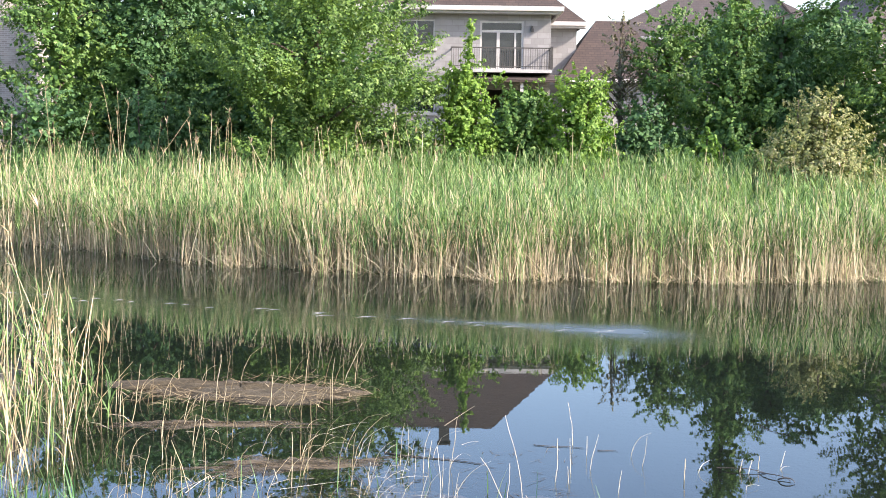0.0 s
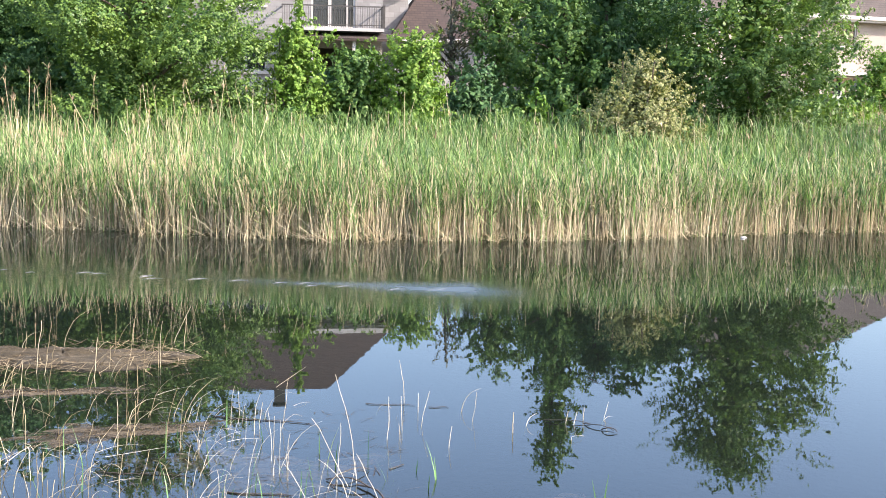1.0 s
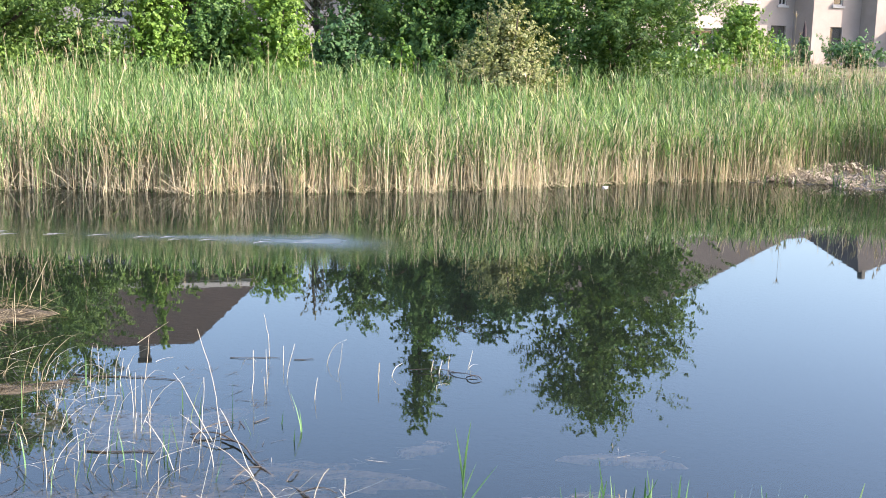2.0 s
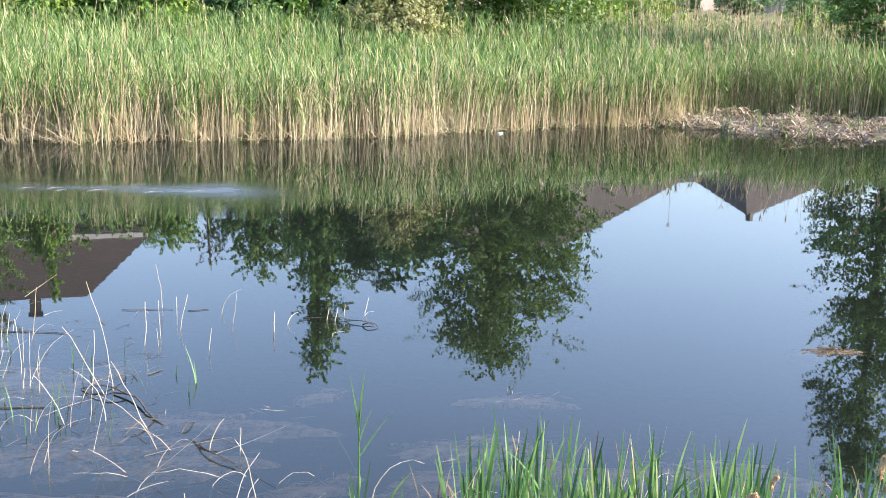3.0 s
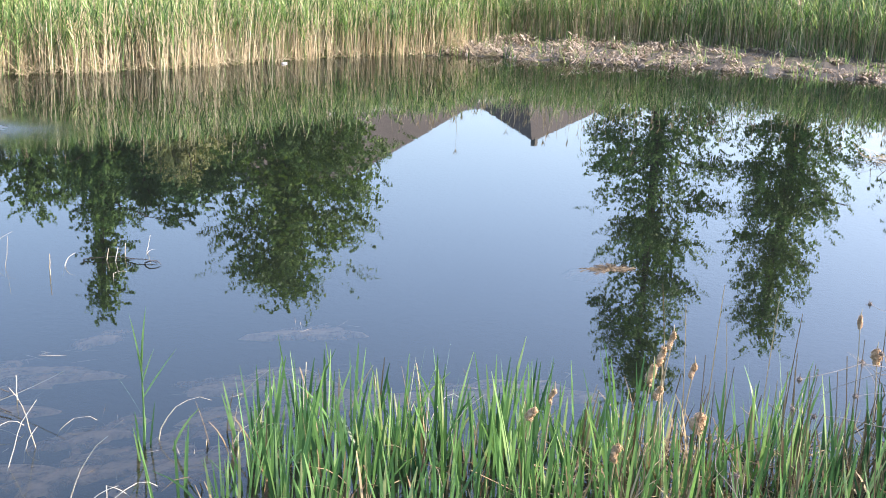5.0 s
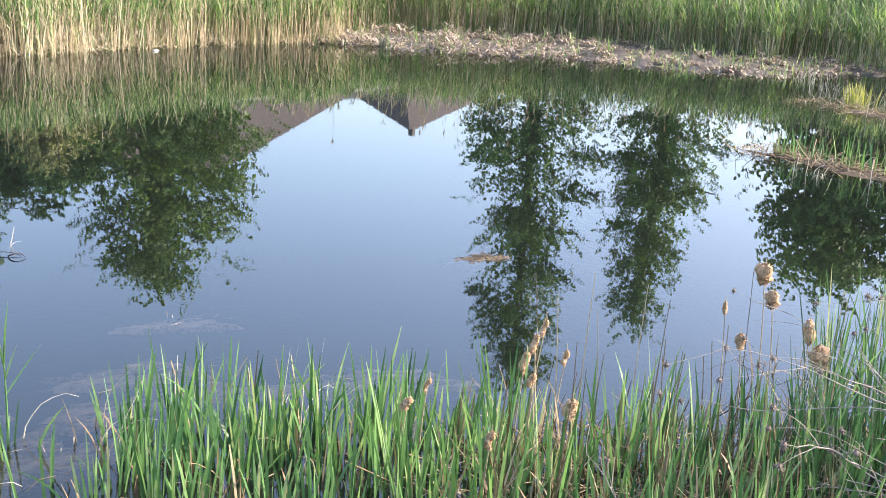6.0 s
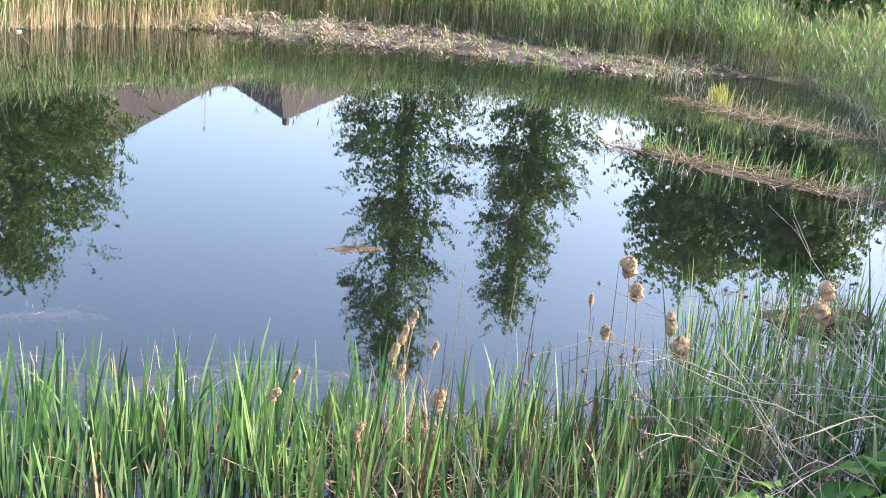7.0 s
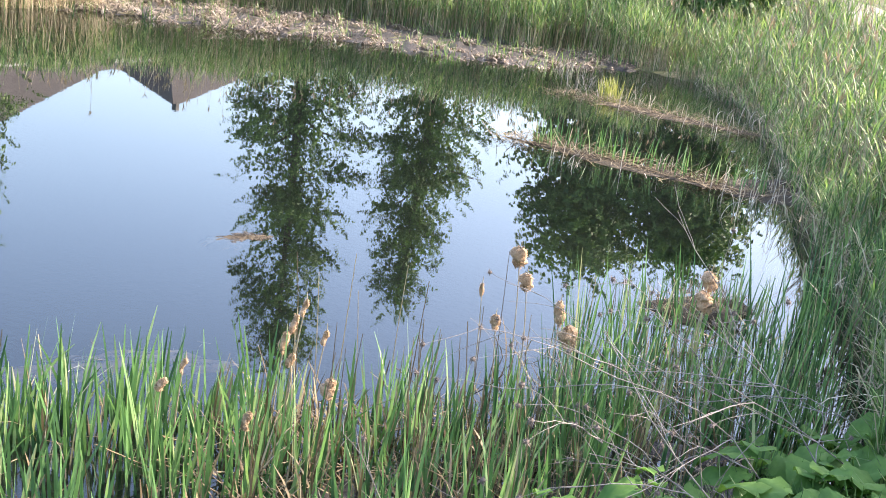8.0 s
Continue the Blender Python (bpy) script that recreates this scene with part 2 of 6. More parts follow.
GRAVEL = surface("pale_gravel", [(0.3, (0.38, 0.32, 0.25)), (0.7, (0.55, 0.48, 0.39))], 1.5, 0.95, 0.5, 0.02, 25)
IRON = surface("dark_railing", [(0.3, (0.03, 0.028, 0.026)), (0.7, (0.07, 0.065, 0.06))], 4, 0.5, 0.1, 0.002, 60)
CURTAIN = surface("curtain_cloth", [(0.3, (0.40, 0.41, 0.42)), (0.7, (0.62, 0.62, 0.61))], 2, 0.9, 0.2, 0.01, 30, (8, 8, 0.3))
DARKROOM = surface("room_wall", [(0.3, (0.10, 0.09, 0.08)), (0.7, (0.16, 0.15, 0.13))], 1, 0.9, 0, 0, 10)
CANVAS = surface("umbrella_cloth", [(0.3, (0.025, 0.015, 0.02)), (0.7, (0.06, 0.04, 0.045))], 5, 0.9, 0.2, 0.004, 60)
FENCEWOOD = surface("fence_wood", [(0.3, (0.22, 0.19, 0.165)), (0.7, (0.4, 0.36, 0.32))], 4, 0.8, 0.3, 0.004, 50)
LITTER = surface("white_plastic", [(0.3, (0.4, 0.4, 0.39)), (0.7, (0.58, 0.58, 0.57))], 9, 0.4, 0.2, 0.004, 60)
# pale colour that stands in for glints on the ripples
GLINT = surface("ripple_glint", [(0.3, (0.3, 0.32, 0.34)), (0.7, (0.45, 0.47, 0.49))], 9, 0.4, 0.2, 0.004, 60)


# ---------------------------------------------------------------- mesh tools
def put(name, me, material, parent=None, label=""):
    ob = new(name, me)
    if material:
        me.materials.append(material)
    if parent:
        ob.parent = parent
    if label:
        ob["label"] = label
    return ob


def part(name, bm, material, parent=None, label="", smooth=False):
    bmesh.ops.recalc_face_normals(bm, faces=bm.faces)
    me = bpy.data.meshes.new(name)
    bm.to_mesh(me)
    bm.free()
    if smooth:
        for f in me.polygons:
            f.use_smooth = True
    return put(name, me, material, parent, label)


def quad_mesh(name, V, F, smooth=False):
    """A mesh of quads from arrays of corners and of corner numbers."""
    V, F = np.asarray(V, "f4").reshape(-1, 3), np.asarray(F, "i4").reshape(-1, 4)
    me = bpy.data.meshes.new(name)
    me.vertices.add(len(V))
    me.vertices.foreach_set("co", V.ravel())
    me.loops.add(F.size)
    me.loops.foreach_set("vertex_index", F.ravel())
    me.polygons.add(len(F))
    me.polygons.foreach_set("loop_start", np.arange(len(F), dtype="i4") * 4)
    me.polygons.foreach_set("use_smooth", np.full(len(F), smooth))
    me.update(calc_edges=True)
    return me


class Heap:
    """Gathers many pieces into one mesh."""

    def __init__(self):
        self.V, self.F, self.n = [], [], 0

    def add(self, V, F):
        V, F = V.reshape(-1, 3), F.reshape(-1, 4)
        self.V.append(V)
        self.F.append(F + self.n)
        self.n += len(V)

    def mesh(self, name, smooth=False):
        return quad_mesh(name, np.concatenate(self.V), np.concatenate(self.F), smooth)


def arcs(base, az, tilt, bend, length, segs):
    """Points along many bent stems, (n, segs + 1, 3). Angles in radians."""
    n = len(base)
    P = np.zeros((n, segs + 1, 3))
    P[:, 0] = base
    step = length / segs
    for k in range(segs):
        th = tilt + bend * (k + 0.5) / segs
        P[:, k + 1, 0] = P[:, k, 0] + np.sin(th) * np.cos(az) * step
        P[:, k + 1, 1] = P[:, k, 1] + np.sin(th) * np.sin(az) * step
        P[:, k + 1, 2] = P[:, k, 2] + np.cos(th) * step
    return P


def blades(base, az, tilt, bend, length, width, taper, twist=None):
    """Many long leaves; taper holds the width at each ring."""
    taper = np.asarray(taper)
    segs = len(taper) - 1
    P = arcs(base, az, tilt, bend, length, segs)
    tw = az + np.pi / 2 if twist is None else twist
    side = np.stack([np.cos(tw), np.sin(tw), np.zeros_like(az)], 1)
    off = side[:, None, :] * (width[:, None] * taper[None, :] / 2)[:, :, None]
    V = np.stack([P - off, P + off], 2)
    n, r = len(base), segs + 1
    i = np.arange(n)[:, None] * (2 * r) + np.arange(segs)[None, :] * 2
    F = np.stack([i, i + 1, i + 3, i + 2], 2)
    return V.reshape(-1, 3), F.reshape(-1, 4)


def canes(base, az, tilt, bend, length, radius, segs=2, tip=0.45, sides=3):
    """Many round stems that grow thinner towards the tip."""
    return canes_along(arcs(base, az, tilt, bend, length, segs), radius, tip, sides)


def canes_along(P, radius, tip=0.45, sides=3):
    n, r = P.shape[:2]
    segs = r - 1
    a = np.arange(sides) * 2 * np.pi / sides
    ring = np.stack([np.cos(a), np.sin(a), np.zeros(sides)], 1)
    rad = radius[:, None] * np.linspace(1, tip, r)[None, :]
    V = P[:, :, None, :] + ring[None, None] * rad[:, :, None, None]
    i = (np.arange(n)[:, None, None] * r + np.arange(segs)[None, :, None]) * sides
    k = np.arange(sides)[None, None, :]
    k2 = (k + 1) % sides
    F = np.stack([i + k, i + k2, i + k2 + sides, i + k + sides], 3)
    return V.reshape(-1, 3), F.reshape(-1, 4)


def tube(points, radii, sides=7):
    """One bent, tapered tube through the points."""
    P, R = np.asarray(points, float), np.asarray(radii, float)
    T = np.gradient(P, axis=0)
    T /= np.linalg.norm(T, axis=1)[:, None] + 1e-9
    ref = np.array([0.31, 0.17, 0.93]) if abs(T[0, 2]) < 0.8 else np.array([1.0, 0.2, 0.0])
    A = np.cross(T, ref)
    A /= np.linalg.norm(A, axis=1)[:, None] + 1e-9
    B = np.cross(T, A)
    a = np.arange(sides) * 2 * np.pi / sides
    V = P[:, None] + R[:, None, None] * (np.cos(a)[None, :, None] * A[:, None] + np.sin(a)[None, :, None] * B[:, None])
    i = np.arange(len(P) - 1)[:, None] * sides
    k = np.arange(sides)[None]
    k2 = (k + 1) % sides
    F = np.stack([i + k, i + k2, i + k2 + sides, i + k + sides], 2)
    return V.reshape(-1, 3), F.reshape(-1, 4)


def box(bm, x0, x1, y0, y1, z0, z1):
    v = [bm.verts.new(c) for c in ((x0, y0, z0), (x1, y0, z0), (x1, y1, z0), (x0, y1, z0), (x0, y0, z1), (x1, y0, z1), (x1, y1, z1), (x0, y1, z1))]
    for f in ((0, 3, 2, 1), (4, 5, 6, 7), (0, 1, 5, 4), (1, 2, 6, 5), (2, 3, 7, 6), (3, 0, 4, 7)):
        bm.faces.new([v[i] for i in f])


def boxes(*list_of):
    bm = bmesh.new()
    for b in list_of:
        box(bm, *b)
    return bm


def empty(name, x, y, z, turn=0, **tags):
    ob = new(name)
    ob.matrix_world = pose(x, y, z, 0, 0, turn)
    return tagged(ob, **tags)


# ---------------------------------------------------------------- ground and water
# the shores by bearing (degrees to the right of ahead) and distance from the bank where the camera stands
NEAR_B = (-35, -28, -24, -20, -12, 0, 20, 40, 50, 56, 60, 64, 67, 70, 73)
NEAR_R = (30, 20, 10.5, 7.4, 6.2, 5.2, 4.6, 4.5, 4.6, 4.9, 5.4, 5.9, 6.3, 6.5, 6.7)
FAR_B = (-35, -30, -21, -17.7, -12.5, -5, 2, 10, 15, 18, 25.5, 31, 35, 43, 48, 52.4, 54, 57, 59.5, 61, 63, 64.5, 66, 68, 70, 73)
FAR_R = (30, 33, 31.4, 29.3, 26.2, 24.3, 23.3, 23.6, 24.2, 24.8, 27.5, 29.3, 28.4, 28.7, 28, 28.3, 29.5, 31, 30, 28, 24, 18.5, 15, 12.6, 10.6, 6.7)


def polar(b, r):
    return r * np.sin(np.radians(b)), r * np.cos(np.radians(b))


def ease(a, b, v):
    u = np.clip((v - a) / (b - a), 0, 1)
    return u * u * (3 - 2 * u)


def near_shore(b):
    return np.interp(b, NEAR_B, NEAR_R)


def far_shore(b):
    return np.interp(b, FAR_B, FAR_R)


def mud_width(b):
    return np.interp(b, (29, 34, 44, 54, 57), (0, 3.8, 4.3, 3.0, 0))


def ground(x, y):
    x, y = np.asarray(x, float), np.asarray(y, float)
    b, r = np.degrees(np.arctan2(x, y)), np.hypot(x, y)
    rn, rf = near_shore(b), far_shore(b)
    past = np.maximum(np.maximum(-35 - b, b - 73), 0)
    side = r * np.sin(np.radians(np.minimum(past, 90)))
    lump = 0.05 * np.sin(x * 0.9 + 1.3 * np.sin(y * 0.7)) + 0.04 * np.sin(y * 1.7 + x * 0.6)
    s_far = np.maximum(r - rf, 0)
    s_far = np.where(past > 0, np.maximum(s_far, side), s_far)
    dry = np.maximum(s_far - mud_width(b), 0)
    z_far = 0.03 + 0.014 * np.minimum(s_far, mud_width(b)) + 0.05 * np.minimum(dry, 9) + 2.0 * ease(9, 28, dry) + 0.3 * ease(28, 120, dry) + lump * ease(0, 6, dry)
    s_near = np.maximum(rn - r, side)
    z_near = 1.34 * ease(0, 4.3, s_near) + 0.02 + lump * 0.6 * ease(0.2, 2, s_near)
    depth = np.minimum(r - rn, rf - r)
    z_wet = -np.minimum(0.9, 0.22 * np.maximum(depth, 0)) - 0.01
    z_back = z_near + (z_far - z_near) * ease(8, 24, r)
    z = np.where(past > 0, z_back, np.where(r > rf, z_far, np.where(r < rn, z_near, z_wet)))
    return z


def build_ground():
    bs = np.concatenate([np.arange(-180, -40, 6), np.arange(-40, 78, 0.75), np.arange(78, 180, 6)])
    rs = np.concatenate([[0.0005, 0.6, 1.2], np.arange(1.8, 40, 0.4), np.arange(40, 70, 1.5), np.array([72, 80, 95, 120, 170, 260, 450, 900, 2500])])
    B, R = np.meshgrid(bs, rs, indexing="ij")
    X, Y = polar(B, R)
    Z = ground(X, Y)
    nb, nr = B.shape
    i = np.arange(nb)[:, None] * nr + np.arange(nr - 1)[None]
    j = ((np.arange(nb) + 1) % nb)[:, None] * nr + np.arange(nr - 1)[None]
    F = np.stack([i, i + 1, j + 1, j], 2)
    me = quad_mesh("ground", np.stack([X, Y, Z], 2), F, True)
    return tagged(put("ground", me, SOIL), "grassy soil bank and pond bed", "ground", kind="structure")


build_ground()


def build_water():
    xs, ys = np.linspace(-24, 36, 61), np.linspace(1.5, 40, 41)
    X, Y = np.meshgrid(xs, ys, indexing="ij")
    i = np.arange(60)[:, None] * 41 + np.arange(40)[None]
    F = np.stack([i, i + 41, i + 42, i + 1], 2)
    me = quad_mesh("water", np.stack([X, Y, X * 0], 2), F, True)
    return tagged(put("water", me, WATER), "still dark pond water mirroring trees and sky", "water", kind="structure")


build_water()


def pieces(name, material, parent, label, *list_of):
    """Boxes as parts of their own."""
    return [part(name, boxes(b), material, parent, label) for b in list_of]

RNG = np.random.default_rng(7)


def rnd(a, b, n):
    return RNG.uniform(a, b, n)


# ---------------------------------------------------------------- mud, mats and drift
def blob_sheet(name, cx, cy, rx, ry, turn, z0, rise, material, label, category, kind="", ragged=0.35, seed=0):
    """A low, ragged mat that lies in the water, thick in the middle."""
    g = np.random.default_rng(seed)
    n, m = 56, 9
    a = np.arange(n) * 2 * np.pi / n
    ph = g.uniform(0, 6.28, 6)
    edge = 1 + ragged * (0.5 * np.sin(2 * a + ph[0]) + 0.4 * np.sin(3 * a + ph[1]) + 0.35 * np.sin(5 * a + ph[2]) + 0.25 * np.sin(9 * a + ph[3]) + 0.2 * np.sin(14 * a + ph[4]))
    rr = np.linspace(0.02, 1, m)
    A, Q = np.meshgrid(a, rr, indexing="ij")
    E = edge[:, None] * Q
    x, y = rx * E * np.cos(A), ry * E * np.sin(A)
    z = z0 + rise * (1 - Q ** 2.2) + rise * 0.22 * g.standard_normal(A.shape) * (1 - Q ** 4)
    z[:, -1] = z0 - 0.03
    c, s = math.cos(radians(turn)), math.sin(radians(turn))
    V = np.stack([x * c - y * s, x * s + y * c, z], 2)
    i = np.arange(n)[:, None] * m + np.arange(m - 1)[None]
    j = ((np.arange(n) + 1) % n)[:, None] * m + np.arange(m - 1)[None]
    F = np.stack([i, i + 1, j + 1, j], 2)
    ob = put(name, quad_mesh(name, V, F, True), material)
    ob.matrix_world = pose(cx, cy, 0)
    return tagged(ob, label, category, kind=kind)


def mud_flat():
    bs, qs = np.linspace(29.5, 57, 90), np.linspace(0, 1, 14)
    B, Q = np.meshgrid(bs, qs, indexing="ij")
    R = far_shore(B) - 0.5 + Q * (mud_width(B) + 1.2) + 0.25 * np.sin(B * 2.3)
    X, Y = polar(B, R)
    Z = np.maximum(ground(X, Y), -0.02) + 0.02 + 0.045 * RNG.standard_normal(B.shape) * ease(0, 0.2, Q)
    Z[:, 0] = -0.06
    i = np.arange(89)[:, None] * 14 + np.arange(13)[None]
    F = np.stack([i, i + 1, i + 15, i + 14], 2)
    me = quad_mesh("mud_flat", np.stack([X, Y, Z], 2), F, True)
    tagged(put("mud_flat", me, MUD), "wet brown mud flat strewn with broken reeds", "mud", kind="structure")


mud_flat()


def mud_shelf():
    """Wet mud under the cattails, with puddles left between the humps."""
    bs, qs = np.linspace(38, 69, 110), np.linspace(0, 1, 22)
    B, Q = np.meshgrid(bs, qs, indexing="ij")
    R = near_shore(B) - 0.35 + Q * np.interp(B, (38, 45, 60, 69), (0.4, 1.6, 2.1, 1.2))
    X, Y = polar(B, R)
    Z = 0.028 * (np.sin(X * 7.1 + 2 * np.sin(Y * 4.3)) + np.sin(Y * 8.3 + 1.7 * np.sin(X * 5.1))) + 0.03 - 0.07 * Q ** 2 + 0.012 * RNG.standard_normal(B.shape)
    Z = np.maximum(Z, ground(X, Y) + 0.012)
    Z[:, -1] = -0.08
    Z[0], Z[-1] = -0.05, -0.05
    i = np.arange(109)[:, None] * 22 + np.arange(21)[None]
    me = quad_mesh("mud_shelf", np.stack([X, Y, Z], 2), np.stack([i, i + 1, i + 23, i + 22], 2), True)
    tagged(put("mud_shelf", me, MUD), "wet dark mud between the cattails", "mud", kind="structure")


mud_shelf()


def litter_field(name, n, place, label, material=STRAW, lo=0.12, hi=0.55, up=0.35, w=(0.008, 0.02)):
    """Broken stems that lie about, some sticking up."""
    x, y = place(n)
    z = np.maximum(ground(x, y), 0.0) + 0.03
    az, tilt = rnd(0, 6.28, n), np.pi / 2 - np.abs(RNG.normal(0, up, n))
    h = Heap()
    h.add(*canes(np.stack([x, y, z], 1), az, tilt, rnd(-0.5, 0.5, n), rnd(lo, hi, n), rnd(*w, n), 2, 0.7))
    tagged(put(name, h.mesh(name), material), label, "reed litter", kind="stuff")


def on_mud(n):
    b = rnd(30, 57, n)
    r = far_shore(b) - 0.2 + rnd(0, 1, n) ** 0.8 * (mud_width(b) + 0.8)
    x, y = polar(b, r)
    # gathered in patches
    x = x + 0.35 * np.sin(x * 3.1 + 1.7 * np.sin(y * 2.3))
    y = y + 0.35 * np.sin(y * 2.7 + 1.9 * np.sin(x * 1.9))
    return x, y


litter_field("reed_litter", 2000, on_mud, "pale broken reeds lying on the mud flat", DEBRIS, 0.05, 0.3, 0.3, (0.005, 0.014))


def mud_clumps():
    """Slumped tufts of last year's reeds: a rough hump with leaves hanging down all round it."""
    h, green = Heap(), Heap()
    n = 760
    x, y = on_mud(n)
    b = np.degrees(np.arctan2(x, y))
    near = RNG.uniform(0, 1, n) < 0.25
    x2, y2 = polar(b, far_shore(b) + RNG.uniform(-0.7, 0.5, n))
    x, y = np.where(near, x2, x), np.where(near, y2, y)
    z = np.maximum(ground(x, y), -0.04)
    size = (RNG.gamma(2.0, 0.06, n) + 0.05) * np.interp(b, (40, 48), (1.0, 0.6))
    for k in range(n):
        r = min(size[k], 0.42)
        m = int(16 + 50 * r)
        a = rnd(0, 6.28, m)
        q = rnd(0.1, 0.75, m) * r
        base = np.stack([x[k] + q * np.cos(a), y[k] + q * np.sin(a) * 0.8, z[k] + r * rnd(0.2, 0.85, m)], 1)
        h.add(*blades(base, a, rnd(0.9, 2.1, m), rnd(0.2, 0.9, m), r * rnd(0.4, 0.9, m), rnd(0.010, 0.042, m), [0.9, 1, 0.8, 0.4]))
        if RNG.uniform() < 0.22:
            m = int(RNG.integers(3, 8))
            base = np.stack([x[k] + RNG.normal(0, 0.15, m), y[k] + RNG.normal(0, 0.15, m), np.full(m, z[k])], 1)
            green.add(*blades(base, rnd(0, 6.28, m), rnd(0, 0.4, m), rnd(0, 0.8, m), rnd(0.15, 0.5, m), rnd(0.012, 0.022, m), [0.8, 1, 0.7, 0.1]))
    tagged(put("collapsed_reed_tufts", h.mesh("collapsed_reed_tufts"), DEBRIS), "bleached collapsed reed tufts on the mud", "reed litter", kind="stuff")
    tagged(put("mud_shoots", green.mesh("mud_shoots"), REED), "young green shoots coming up through the mud", "reed shoots", kind="stuff")


mud_clumps()


# ---------------------------------------------------------------- reeds
def reed_bed(name, x, y, height, green, dead, label, leaf=0.36, lw=0.023, plumes=0.02, thick=0.006, leaves=6, tall_dead=0.72, messy=0.09, dead_label="", taper=(0.6, 1.0, 0.08)):
    """Standing reeds at the given places: dry canes of last year and green leafy shoots."""
    n = len(x)
    z = np.maximum(ground(x, y), -0.25)
    base = np.stack([x, y, z], 1)
    isg = RNG.uniform(0, 1, n) < green
    # green shoots
    g = base[isg]
    m = len(g)
    H = height[isg] * rnd(0.72, 1.08, m)
    az, tilt, bend = rnd(0, 6.28, m), np.abs(RNG.normal(0, 0.05, m)), np.abs(RNG.normal(0, 0.12, m))
    hp = Heap()
    hp.add(*canes(g, az, tilt, bend, H * 0.92, np.full(m, thick), 2, 0.4))
    P = arcs(g, az, tilt, bend, H * 0.92, 8)
    for k in range(leaves):
        f = 0.34 + 0.62 * (k + RNG.uniform(0, 1, m)) / leaves
        i = np.clip((f * 8).astype(int), 0, 7)
        u = (f * 8 - i)[:, None]
        at = P[np.arange(m), i] * (1 - u) + P[np.arange(m), i + 1] * u
        top = f ** 2
        hp.add(*blades(at, rnd(0, 6.28, m), rnd(0.25, 0.95, m) * (1.2 - 0.75 * top), rnd(0.1, 0.9, m), leaf * rnd(0.6, 1.2, m), lw * rnd(0.7, 1.25, m), taper))
    tagged(put(name, hp.mesh(name), REED), label, "reeds", kind="stuff")
    # dry canes
    k = int(n * dead)
    pick = RNG.integers(0, n, k)
    d = base[pick] + np.stack([RNG.normal(0, 0.06, k), RNG.normal(0, 0.06, k), np.zeros(k)], 1)
    Hd = height[pick] * np.clip(RNG.normal(tall_dead, 0.28, k), 0.2, 1.45)
    wild = np.where(RNG.uniform(0, 1, k) < 0.16, 3.2, 1.0)
    az, tilt, bend = rnd(0, 6.28, k), np.abs(RNG.normal(0, messy, k)) * wild, np.abs(RNG.normal(0, messy * 2.0, k)) * wild
    hd = Heap()
    hd.add(*canes(d, az, tilt, bend, Hd, thick * rnd(0.7, 1.5, k), 2, 0.5))
    # dry leaves hanging from them
    q = RNG.integers(0, k, int(k * 0.9))
    P = arcs(d[q], az[q], tilt[q], bend[q], Hd[q], 6)
    ii = RNG.integers(1, 6, len(q))
    at = P[np.arange(len(q)), ii]
    hd.add(*blades(at, rnd(0, 6.28, len(q)), rnd(0.4, 1.6, len(q)), rnd(0.2, 1.6, len(q)), rnd(0.12, 0.34, len(q)), rnd(0.008, 0.018, len(q)), [0.8, 1, 0.1]))
    tagged(put("dry_" + name, hd.mesh("dry_" + name), STRAW), dead_label or "straw-coloured dry reed canes among green shoots", "dry reeds", kind="stuff")
    # plumes
    if plumes:
        s = np.flatnonzero(Hd > height[pick] * 0.95)
        s = s[RNG.uniform(0, 1, len(s)) < plumes * 4]
        if len(s):
            tip = arcs(d[s], az[s], tilt[s], bend[s], Hd[s], 2)[:, -1]
            hq = Heap()
            for _ in range(5):
                hq.add(*blades(tip, rnd(0, 6.28, len(s)), rnd(0, 0.5, len(s)), rnd(0.2, 0.9, len(s)), rnd(0.14, 0.28, len(s)), rnd(0.012, 0.03, len(s)), [0.5, 1, 0.8, 0.1]))
            tagged(put("plumes_of_" + name, hq.mesh("plumes_of_" + name), PLUME), "brown seed plumes on old reeds", "reed plumes", kind="stuff")


def spread(n, b0, b1, inner, outer, front=1.0):
    b = rnd(b0, b1, n)
    q = RNG.uniform(0, 1, n) ** front
    i, o = inner(b), outer(b)
    r = np.sqrt(i * i + q * (o * o - i * i))
    r = r + 0.12 * np.sin(b * 1.3) + 0.08 * np.sin(b * 3.7 + 2 * np.sin(b)) + RNG.normal(0, 0.12, n)
    return polar(b, r)


# the main bed, straight across the water
x, y = spread(10800, -26, 31.5, lambda b: far_shore(b) - 0.15, lambda b: far_shore(b) + 11.5, 1.25)
dist_in = np.hypot(x, y) - far_shore(np.degrees(np.arctan2(x, y)))
reed_bed("reed_bed", x, y, 1.62 + 0.045 * dist_in + 0.16 * np.sin(x * 0.8) * np.cos(y * 0.5), 0.86, 0.5, "dense green reeds along the far shore", tall_dead=0.54)
# more dry canes right at the water's edge
x, y = spread(6400, -26, 31.5, lambda b: far_shore(b) - 0.3, lambda b: far_shore(b) + 1.5)
reed_bed("shore_reeds", x, y, np.full(len(x), 1.45), 0.18, 1.15, "thin green shoots at the water's edge", tall_dead=0.58, plumes=0.0, messy=0.085, dead_label="pale dry reed stubble at the waterline")
# older, drier part of the bed
x, y = spread(1000, -23, -4, lambda b: far_shore(b), lambda b: far_shore(b) + 4.5)
reed_bed("drier_reeds", x, y, np.full(len(x), 1.75) + 0.25 * np.sin(x * 1.9), 0.1, 0.8, "scattered green shoots among dry reeds", tall_dead=0.72, plumes=0.03, dead_label="tall straw-coloured old reeds")
